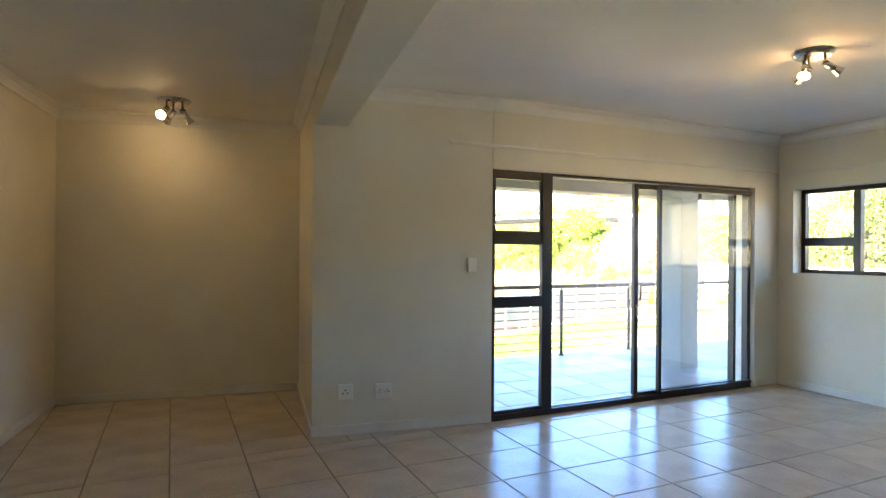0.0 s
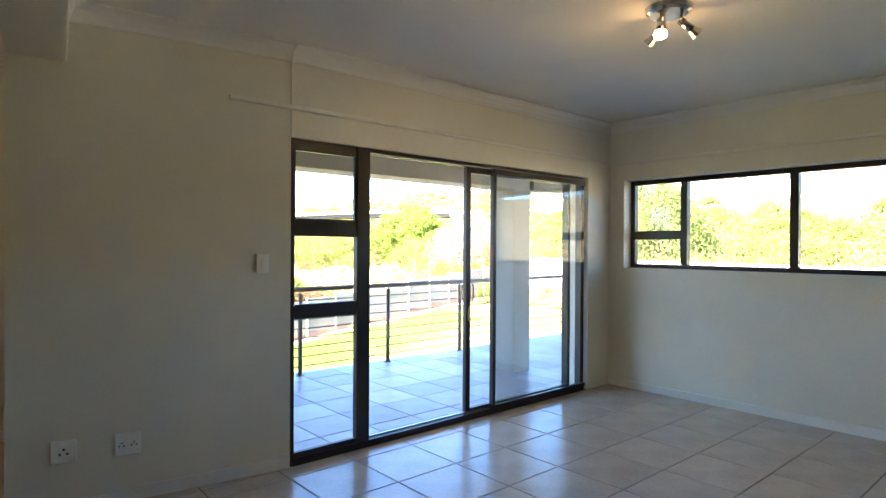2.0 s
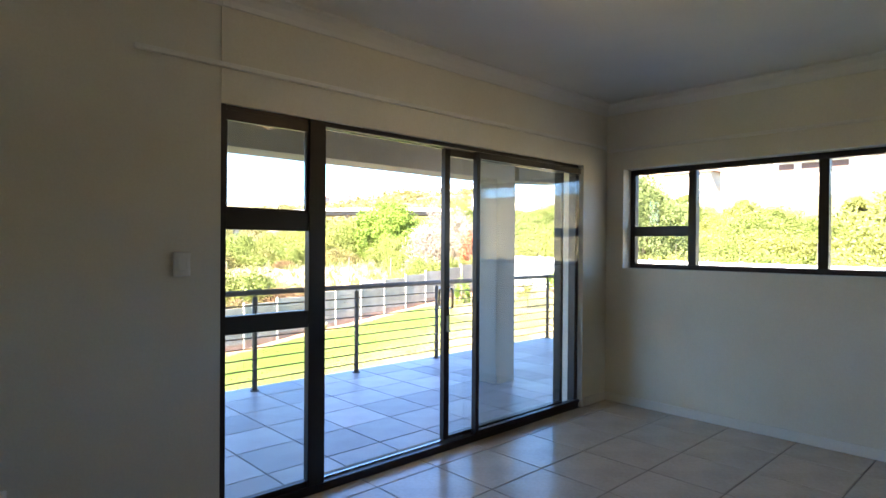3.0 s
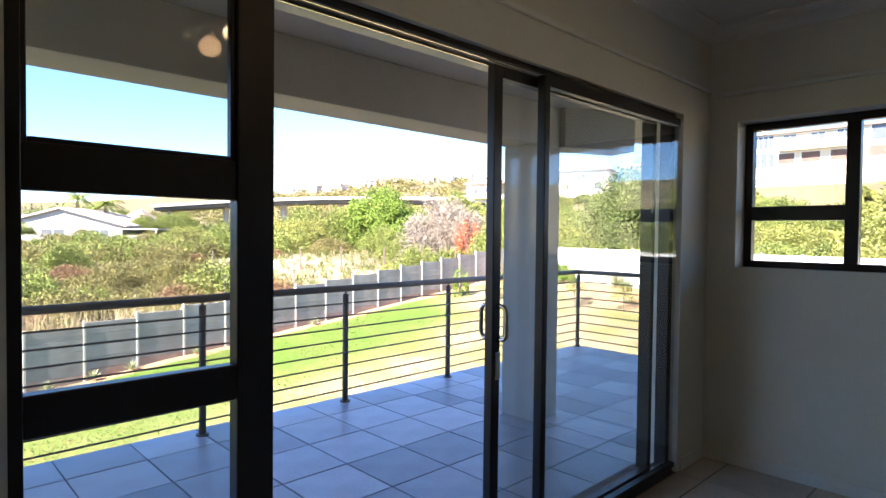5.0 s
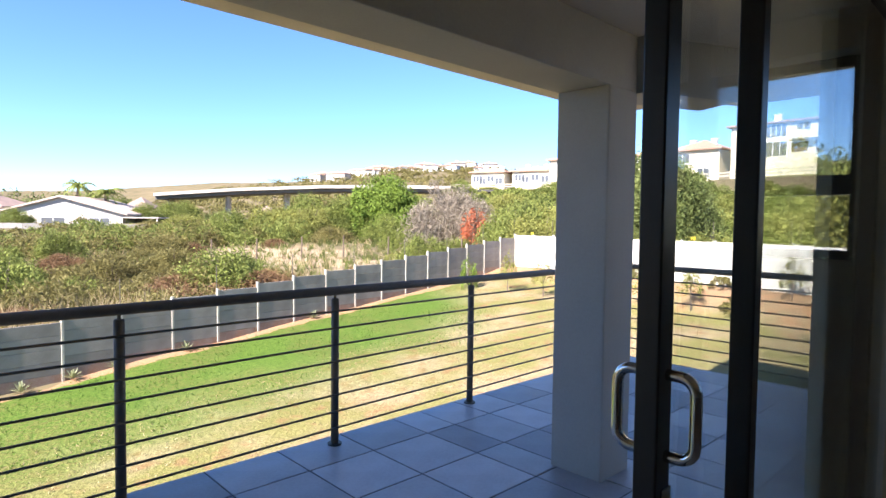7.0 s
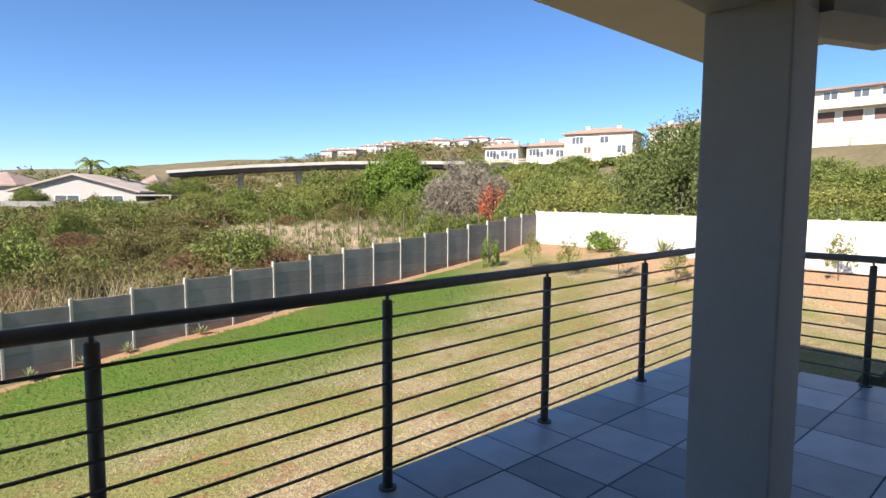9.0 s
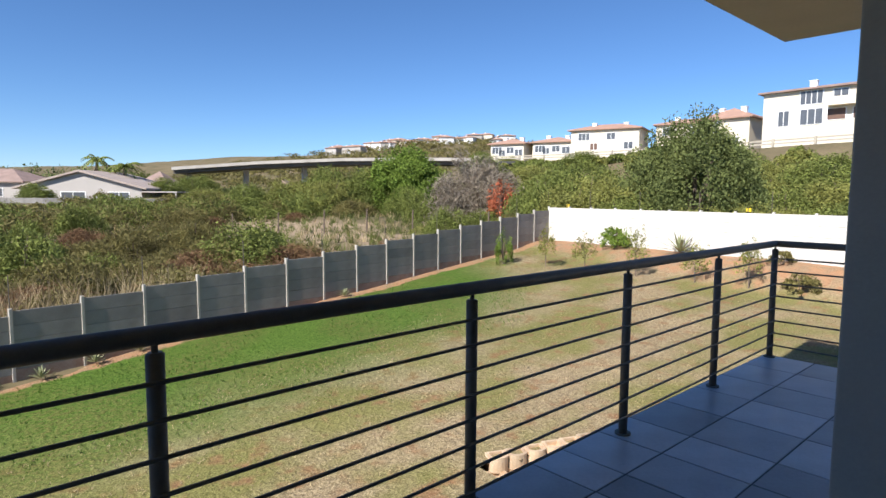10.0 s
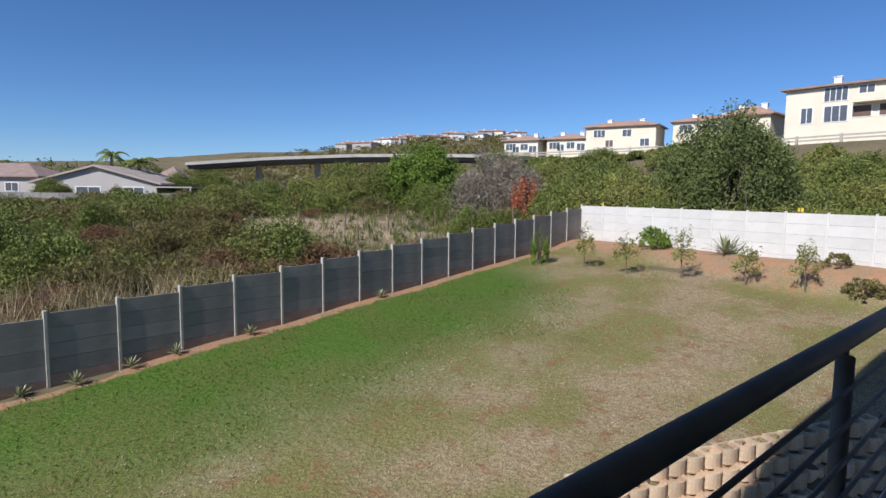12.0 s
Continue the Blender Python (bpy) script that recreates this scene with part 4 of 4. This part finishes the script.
LINE = [(20, 150, 4.6), (43.9, 129.5, 6.2), (56, 118.2, 7.4), (68.2, 106, 8.1), (78, 95, 8.2), (84, 85.6, 8.0), (85.2, 70, 7.6), (84.2, 56, 7.5), (83.3, 42, 7.4), (82.7, 28, 7.6), (82.5, 10, 7.8), (82.5, -25, 8.1)]
structure("road", ribbon(bmesh.new(), [(x + 3.2, y, z) for x, y, z in LINE[5:]], 3.0, -0.4, 0.05), M_ASPHALT, "grey asphalt road along the hillside", "road")
bridge = thing("road_bridge", (43.9, 129.5, 0), "long low concrete road bridge across the valley", "bridge")
deck = [(x - 43.9, y - 129.5, z) for x, y, z in LINE[1:6]]
part("deck", ribbon(bmesh.new(), deck, 4.0, -0.1, 0.1), M_CONC, bridge)
part("girder", ribbon(bmesh.new(), deck, 3.2, -0.75, -0.1), M_GIRDER, bridge, "bridge girder with the deck's shade put into its colour")
part("parapet", ribbon(bmesh.new(), deck, 0.12, 0.1, 0.5, 3.8), M_CONC, bridge)
part("parapet", ribbon(bmesh.new(), deck, 0.12, 0.1, 0.5, -3.8), M_CONC, bridge)
for f in (0.1, 0.8, 1.5, 2.2, 2.9):
    i = min(int(f), 3)
    p = Vector(deck[i]).lerp(Vector(deck[i + 1]), f - i)
    part("pier", boxes((p.x - 0.45, p.x + 0.45, p.y - 0.45, p.y + 0.45, -4.5, p.z - 0.75), bevel=0.05), M_CONC, bridge)

guard = thing("guard_rail", (83.5, 42, 7), "pale two-bar guard rail along the hill road", "guard rail")
edge = [(x - 83.5, y - 42, z - 7) for x, y, z in LINE[5:]]
for z0 in (0.45, 0.85):
    part("bar", ribbon(bmesh.new(), edge, 0.05, z0, z0 + 0.2), M_RAILWOOD, guard)
for a, b in zip(edge, edge[1:]):
    a, b = Vector(a), Vector(b)
    n = max(1, int((b - a).length / 4.5))
    for k in range(n):
        p = a.lerp(b, k / n)
        part("post", boxes((p.x - 0.14, p.x + 0.14, p.y - 0.14, p.y + 0.14, p.z - 1.2, p.z + 1.15), bevel=0.02), M_RAILWOOD, guard)


def window_part(house, x, y, z, w, h, bars, shutter=False):
    """A window in a facade that faces -x: a frame standing proud, and its panes."""
    win = part("window", boxes((x - 0.06, x + 0.02, y - w / 2 - 0.1, y + w / 2 + 0.1, z - 0.1, z + h + 0.1), bevel=0.01), M_WHITE, house)
    step = w / (bars + 1)
    for k in range(bars + 1):
        y0 = y - w / 2 + k * step
        part("pane", boxes((x - 0.075, x - 0.055, y0 + 0.05, y0 + step - 0.05, z, z + h)), M_SHUTTER if shutter else M_HOUSEGLASS, win)


def hip_roof(x0, x1, y0, y1, z, rise, over=0.6):
    bm = bmesh.new()
    x0, x1, y0, y1 = x0 - over, x1 + over, y0 - over, y1 + over
    d = min(x1 - x0, y1 - y0) / 2
    low = [bm.verts.new(p) for p in ((x0, y0, z), (x1, y0, z), (x1, y1, z), (x0, y1, z))]
    eave = [bm.verts.new((v.co.x, v.co.y, z + 0.22)) for v in low]
    if y1 - y0 > x1 - x0:
        top = [bm.verts.new(((x0 + x1) / 2, y0 + d, z + rise)), bm.verts.new(((x0 + x1) / 2, y1 - d, z + rise))]
        slopes = ((eave[0], eave[1], top[0]), (eave[1], eave[2], top[1], top[0]), (eave[2], eave[3], top[1]), (eave[3], eave[0], top[0], top[1]))
    else:
        top = [bm.verts.new((x0 + d, (y0 + y1) / 2, z + rise)), bm.verts.new((x1 - d, (y0 + y1) / 2, z + rise))]
        slopes = ((eave[0], eave[1], top[1], top[0]), (eave[1], eave[2], top[1]), (eave[2], eave[3], top[0], top[1]), (eave[3], eave[0], top[0]))
    bm.faces.new(low[::-1])
    for i in range(4):
        bm.faces.new((low[i], low[(i + 1) % 4], eave[(i + 1) % 4], eave[i]))
    for f in slopes:
        bm.faces.new(f)
    bmesh.ops.recalc_face_normals(bm, faces=bm.faces)
    return bm


def villa(label, x, y, z, length, depth, height, rise, windows, chimneys, turn=0.0, roof=None, wall=None, group="houses on the hill"):
    """A house whose long facade faces -x; y runs along it from its middle."""
    house = thing("house", (x, y, z), label, "house", group, turn=turn)
    part("wall", boxes((0, depth, -length / 2, length / 2, -3, height), bevel=0.03), wall or M_CREAM, house)
    top = part("roof", hip_roof(0, depth, -length / 2, length / 2, height, rise), roof or M_ROOFTILE, house)
    for cx, cy in chimneys:
        bm = boxes((cx - 0.35, cx + 0.35, cy - 0.45, cy + 0.45, height + 0.2, height + rise * 0.6 + 0.7), (cx - 0.43, cx + 0.43, cy - 0.53, cy + 0.53, height + rise * 0.6 + 0.7, height + rise * 0.6 + 0.82), bevel=0.02)
        part("chimney", bm, M_WHITE, top, "white chimney")
    for wy, wz, w, h, bars, shut in windows:
        window_part(house, 0, wy, wz, w, h, bars, shut)
    return house


def balcony_part(house, y, z, w):
    bm = boxes((-1.3, -0.01, y - w / 2, y + w / 2, z - 0.2, z), (-1.3, -1.15, y - w / 2, y + w / 2, z, z + 0.9), bevel=0.02)
    part("balcony", bm, M_CREAM, house)


big_windows = [(17.3, 0.9, 1.4, 2.0, 1, False), (13.9, 0.9, 2.7, 2.0, 2, False), (14.0, 3.6, 2.7, 1.7, 3, False), (11.0, 1.3, 2.1, 1.4, 0, True), (8.0, 1.3, 2.3, 1.4, 0, True), (4.6, 1.3, 2.3, 1.4, 0, True), (-0.2, 1.5, 3.6, 1.4, 0, True),
               (10.6, 3.5, 1.7, 1.7, 1, False), (7.2, 3.5, 1.7, 1.7, 1, False), (4.2, 3.6, 1.7, 1.7, 1, False), (-0.4, 3.6, 3.4, 1.9, 1, False), (-6.5, 1.0, 3.0, 2.0, 2, False), (-6.5, 3.7, 4.0, 1.7, 3, False), (-12, 1.5, 3.4, 1.4, 0, True), (-17, 1.5, 3.4, 1.4, 0, True), (-14, 3.6, 4.0, 1.8, 2, False)]
block = villa("long cream two-storey house with brown shutters", 94.0, 17.95, 10.5, 40, 11, 5.5, 1.3, big_windows, [(2.5, 14.5), (3.0, 4.5), (3.0, -8)], roof=M_ROOFGREY)
balcony_part(block, 7.3, 3.2, 9.0)
villa("cream two-storey house with a terracotta roof", 100.9, 46.3, 8.6, 8, 9, 5.4, 2.2, [(2, 3.4, 2.4, 1.5, 1, False), (-1.5, 0.8, 2.0, 1.6, 1, False)], [(3, 1.5), (3, -2)])
for x, y, z, l, h in ((109.4, 73.7, 10.4, 14, 4.8), (107.3, 85.3, 10.0, 9, 3.2), (102.3, 93.9, 9.6, 8, 3.4), (118.7, 60.6, 11.0, 12, 5.0)):
    villa("cream house with a terracotta tiled roof on the hill", x, y, z, l, 9, h, 1.6,
          [(l * 0.3, h - 2.0, 2.4, 1.4, 2, False), (-l * 0.1, h - 2.0, 1.8, 1.3, 1, False), (-l * 0.35, 0.8, 1.8, 1.4, 1, False), (l * 0.15, 0.8, 1.6, 1.3, 1, l > 10)], [(3.0, 0.2 * l), (4.0, -0.25 * l)], turn=18)

far = random.Random(9)
for k in range(24):
    b, r = radians(31 + 18 * (k + far.random()) / 24), far.uniform(375, 425)
    x, y = 3.4 + r * math.sin(b), 6.9 + r * math.cos(b)
    villa("small pale house far off on the ridge", x, y, float(land_z(x, y)), far.uniform(8, 15), 8, far.uniform(2.6, 5), 1.5, [(2, 1.2, 1.6, 1.3, 1, False), (-2, 1.2, 1.6, 1.3, 1, False)], [(3, 1)],
          turn=far.uniform(20, 70), wall=far.choice((M_CREAM, M_WHITE, M_GREYHOUSE)), group="far houses on the ridge")

# the low house across the field
low = thing("house", (22.3, 107.6, -0.4), "low grey house with a wide tiled gable", "house", "houses across the field", turn=-40.5)
bm = bmesh.new()
ring = [(-9.0, -1), (9.0, -1), (9.0, 2.6), (0, 5.0), (-9.0, 2.6)]
fr, bk = [[bm.verts.new((x, y, z)) for x, z in ring] for y in (0, 13)]
bm.faces.new(fr)
bm.faces.new(bk[::-1])
for i in range(5):
    bm.faces.new((fr[i], bk[i], bk[(i + 1) % 5], fr[(i + 1) % 5]))
bmesh.ops.recalc_face_normals(bm, faces=bm.faces)
part("wall", bm, M_GREYHOUSE, low)
for s in (-1, 1):
    bm = bmesh.new()
    prof = [(0, 5.05), (9.9 * s, 2.42), (9.9 * s, 2.70), (0, 5.35)]
    a, b = [[bm.verts.new((x, y, z)) for x, z in prof] for y in (-0.6, 13.6)]
    bm.faces.new(a)
    bm.faces.new(b[::-1])
    for i in range(4):
        bm.faces.new((a[i], b[i], b[(i + 1) % 4], a[(i + 1) % 4]))
    bmesh.ops.recalc_face_normals(bm, faces=bm.faces)
    part("roof", bm, M_PALEROOF, low)
for x0, w in ((-1.2, 3.6), (5.6, 3.0)):
    win = part("window", boxes((x0 - w / 2 - 0.1, x0 + w / 2 + 0.1, -0.06, 0.02, 0.55, 2.1), bevel=0.01), M_WHITE, low)
    for k in (-1, 1):
        part("pane", boxes((x0 + k * w / 4 - w / 4 + 0.05, x0 + k * w / 4 + w / 4 - 0.05, -0.075, -0.055, 0.66, 1.99)), M_HOUSEGLASS, win)
part("carport_roof", boxes((9.2, 14.5, -0.5, 5, 2.0, 2.2), bevel=0.02), M_CONC, low)
for x, y in ((14.2, -0.3), (14.2, 4.8)):
    part("carport_post", boxes((x - 0.1, x + 0.1, y - 0.1, y + 0.1, -1, 2.0)), M_CONC, low)
villa("pale house with a brown tiled roof across the field", 10, 121, 0, 16, 9, 3.0, 2.3, [(3, 0.9, 2, 1.2, 1, False), (-4, 0.9, 2, 1.2, 1, False)], [(4, 2)], turn=48, roof=M_ROOFGREY, wall=M_GREYHOUSE, group="houses across the field")
for x, y in ((35.5, 118), (62, 122)):
    villa("small pale house with a steep tiled roof", x, y, float(land_z(x, y)), 4.2, 4.2, 2.3, 2.3, [(0, 0.9, 1.2, 0.9, 1, False)], [], turn=45, roof=M_ROOFGREY, group="houses across the field")
wall = thing("boundary_wall", (22, 96, 0), "long low grey boundary wall across the field", "wall", turn=-40.5)
for k in range(-12, 14):
    part("wall_panel", boxes((k * 2.4 + 0.02, k * 2.4 + 2.38, 0, 0.15, -2.5, 0.75), bevel=0.01), M_GREYWALL, wall)


def palm(x, y, height, seed):
    g = random.Random(seed)
    ob = thing("palm_tree", (x, y, float(land_z(x, y)) - 0.1), "tall ragged palm tree beside the low house", "palm tree")
    part("trunk", rod(bmesh.new(), (0, 0, 0), (0.3, 0, height), 0.35, 0.22, 9), M_BARK, ob)
    for k in range(22):
        a, up, l = 2.4 * k, g.uniform(-0.2, 1.1), g.uniform(2.6, 3.6)
        out, side = Vector((math.cos(a), math.sin(a), 0)), Vector((-math.sin(a), math.cos(a), 0))
        bm, last = bmesh.new(), None
        for i in range(9):
            f = i / 8
            c = Vector((0.3, 0, height)) + out * (l * f * math.cos(up * 0.6)) + Vector((0, 0, l * (f * math.sin(up) - 0.75 * f * f)))
            if i:
                for sg in (-1, 1):
                    tip = c + side * sg * 0.75 * (1 - 0.7 * f) + out * 0.25 - Vector((0, 0, 0.35))
                    bm.faces.new([bm.verts.new(v) for v in (last, c, tip)])
            last = c
        part("frond", bm, L_GREEN, ob)
    return ob


palm(26.0, 116.0, 6.2, 1)
palm(29.5, 113.5, 5.2, 2)
for x, y, s in ((16.5, 106.5, 0.9), (34, 106, 1.0), (40, 112, 1.1), (45, 121, 1.3), (8, 112, 1.0), (30, 124, 1.6), (14, 130, 1.7), (5, 135, 1.6), (36, 132, 1.5), (-2, 120, 1.2)):
    again(shrub, x, y, rng.uniform(0, 360), s, 0.85)

# ---- small outdoor things ----
M_YELLOW = mat("yellow_enamel", (0.75, 0.55, 0.03), 0.5, 0.05, 8, 40, 0)
for x, y in ((wall_x(13.9) + 0.06, 13.9), (wall_x(22.6) + 0.06, 22.6)):
    sign = thing("warning_sign", (x, y, 0.55), "small yellow warning plate on a wall stake", "sign", turn=74)
    part("stake", rod(bmesh.new(), (0, 0.03, -0.3), (0, 0.03, 0.45), 0.012, sides=6), M_WIRE, sign)
    part("plate", boxes((-0.10, 0.10, -0.004, 0.004, 0.30, 0.43), bevel=0.002), M_YELLOW, sign)
for i, (x, y) in enumerate(((29.5, 37.5), (27.0, 39.5), (31.5, 35.0), (24.5, 41.0), (33.0, 33.5), (22.0, 42.8), (19.5, 44.5))):
    stake = mesh_object("fence_stake", rod(bmesh.new(), (0, 0, -0.2), (0.03, 0, 1.7), 0.06, 0.05, 8), M_BARK)
    stake.matrix_basis = pose(x, y, float(land_z(x, y)))
    tagged(stake, "old wooden fence stake in the veld", "stake", "stakes in the veld")

# ---- room fittings ----
def spot_fixture(x, y, size, turn, power):
    """A round ceiling plate with three swivelling spot heads."""
    lamp = thing("ceiling_spotlight", (x, y, CEIL), "polished steel ceiling light with three lit spots", "ceiling light", "ceiling lights", turn=turn)
    bm = rod(bmesh.new(), (0, 0, -0.022 * size), (0, 0, 0), 0.112 * size, 0.118 * size, 40)
    rod(bm, (0, 0, -0.034 * size), (0, 0, -0.022 * size), 0.095 * size, 0.112 * size, 40)
    smooth(part("ceiling_plate", bm, M_CHROME, lamp)).data.shade_flat()
    for k in range(3):
        a = radians(120 * k + 15)
        r = 0.062 * size
        c = Vector((r * math.cos(a), r * math.sin(a), -0.034 * size))
        joint = c + Vector((0, 0, -0.045 * size))
        way = Vector((math.cos(a + 0.5), math.sin(a + 0.5), -0.75 if k != 1 else -1.6)).normalized()
        bm = rod(bmesh.new(), c, joint, 0.008 * size, sides=10)
        bmesh.ops.create_uvsphere(bm, u_segments=12, v_segments=8, radius=0.014 * size, matrix=Matrix.Translation(joint))
        smooth(part("swivel", bm, M_STEEL, lamp))
        head = rod(bmesh.new(), joint - way * 0.012 * size, joint + way * 0.065 * size, 0.020 * size, 0.022 * size, 18)
        rod(head, joint + way * 0.065 * size, joint + way * 0.105 * size, 0.022 * size, 0.034 * size, 18, caps=False)
        head = smooth(part("spot_head", head, M_CHROME, lamp))
        bulb = rod(bmesh.new(), joint + way * 0.070 * size, joint + way * 0.097 * size, 0.016 * size, 0.030 * size, 18)
        smooth(part("bulb", bulb, M_BULB, head, "glowing warm bulb"))
    light = new("spot_light", bpy.data.lights.new("spot_light", "POINT"))
    light.data.energy, light.data.color, light.data.shadow_soft_size = power, (1.0, 0.62, 0.30), 0.06
    light.parent = lamp
    light.matrix_basis = pose(0, 0, -0.20 * size)
    return lamp


spot_fixture(3.84, 2.76, 1.0, 40, 0.15)
spot_fixture(0.285, 5.81, 1.12, 200, 0.010)


def wall_plate(name, label, category, u, z, w, h):
    ob = thing(name, (0, 0, 0), label, category)
    ob.matrix_basis = WING @ pose(u, -0.001, z)
    part("plate", boxes((-w / 2, w / 2, -0.020, 0, -h / 2, h / 2), bevel=0.005), M_PLASTIC, ob)
    return ob


def pin_holes(ob, x, s, size=0.007):
    for dx, dz in ((0, 0.011 * s), (-0.0125 * s, -0.007 * s), (0.0125 * s, -0.007 * s)):
        part("pin_hole", rod(bmesh.new(), (x + dx, -0.0202, dz), (x + dx, -0.0212, dz), size * s * 0.7, sides=10), M_DARK, ob)


sock = wall_plate("wall_socket", "square ivory three-pin wall socket", "socket", 0.245, 0.375, 0.115, 0.115)
pin_holes(sock, 0, 1.3)
sock = wall_plate("wall_socket", "ivory double wall socket beside the single one", "socket", 0.535, 0.365, 0.125, 0.115)
pin_holes(sock, -0.03, 0.9)
pin_holes(sock, 0.03, 0.9)
switch = wall_plate("light_switch", "ivory light switch beside the sliding door", "light switch", 1.255, 1.33, 0.075, 0.115)
part("rocker", boxes((-0.018, 0.018, -0.026, -0.0202, -0.03, 0.03), bevel=0.003), M_PLASTIC, switch)

# ---- floor tiles ----
tile_cache = {}


def tile_piece(parent, name, x0, x1, y0, y1, top, gap, material):
    if x1 - x0 < 0.05 or y1 - y0 < 0.05:
        return
    key = (name, round(x1 - x0, 3), round(y1 - y0, 3))
    if key not in tile_cache:
        w, d = (x1 - x0 - gap) / 2, (y1 - y0 - gap) / 2
        bm = bmesh.new()
        low = [bm.verts.new((sx * w, sy * d, -0.008)) for sx, sy in ((-1, -1), (1, -1), (1, 1), (-1, 1))]
        rim = [bm.verts.new((sx * w, sy * d, -0.0025)) for sx, sy in ((-1, -1), (1, -1), (1, 1), (-1, 1))]
        high = [bm.verts.new((sx * (w - 0.003), sy * (d - 0.003), 0)) for sx, sy in ((-1, -1), (1, -1), (1, 1), (-1, 1))]
        for a, b in ((low, rim), (rim, high)):
            for i in range(4):
                bm.faces.new((a[i], a[(i + 1) % 4], b[(i + 1) % 4], b[i]))
        bm.faces.new(high)
        me = bpy.data.meshes.new(name)
        bm.to_mesh(me)
        bm.free()
        me.materials.append(material)
        tile_cache[key] = me
    shared(name, tile_cache[key], parent, ((x0 + x1) / 2, (y0 + y1) / 2, top + random.uniform(-0.0006, 0.0006)))


def tiled(parent, name, x0, x1, y0, y1, ox, oy, step, top, gap, material):
    for i in range(math.floor((x0 - ox) / step), math.ceil((x1 - ox) / step)):
        for j in range(math.floor((y0 - oy) / step), math.ceil((y1 - oy) / step)):
            tile_piece(parent, name, max(x0, ox + i * step), min(x1, ox + (i + 1) * step), max(y0, oy + j * step), min(y1, oy + (j + 1) * step), top, gap, material)


for x0, x1, y0, y1 in ((-1.75, XI, -1.6, 4.61), (1.47, 2.67, 4.61, 4.80), (-1.4, 1.47, 4.61, 6.55)):
    tiled(floor, "floor_tile", x0, x1, y0, y1, 3.485, 3.99, 0.459, FLOOR, 0.007, M_TILE)
BAL_X = [1.62] + [5.045 - 0.453 * k for k in range(7, -1, -1)] + [5.5, 5.955, 6.215, 6.58, 6.92] + [6.92 + 0.453 * k for k in range(1, 6)] + [9.2]
BAL_Y = [0.2] + [7.125 - 0.458 * k for k in range(15, -1, -1)] + [7.52]
for xa, xb in zip(BAL_X, BAL_X[1:]):
    for ya, yb in zip(BAL_Y, BAL_Y[1:]):
        if yb > YO + 0.01:
            tile_piece(balcony, "balcony_tile", xa, xb, max(ya, YO + 0.002), yb, BZ, 0.008, M_BTILE)
        if ya < YO and xb > XO + 0.01:
            tile_piece(balcony, "balcony_tile", max(xa, XO + 0.002), xb, ya, min(yb, YO + 0.002), BZ, 0.008, M_BTILE)
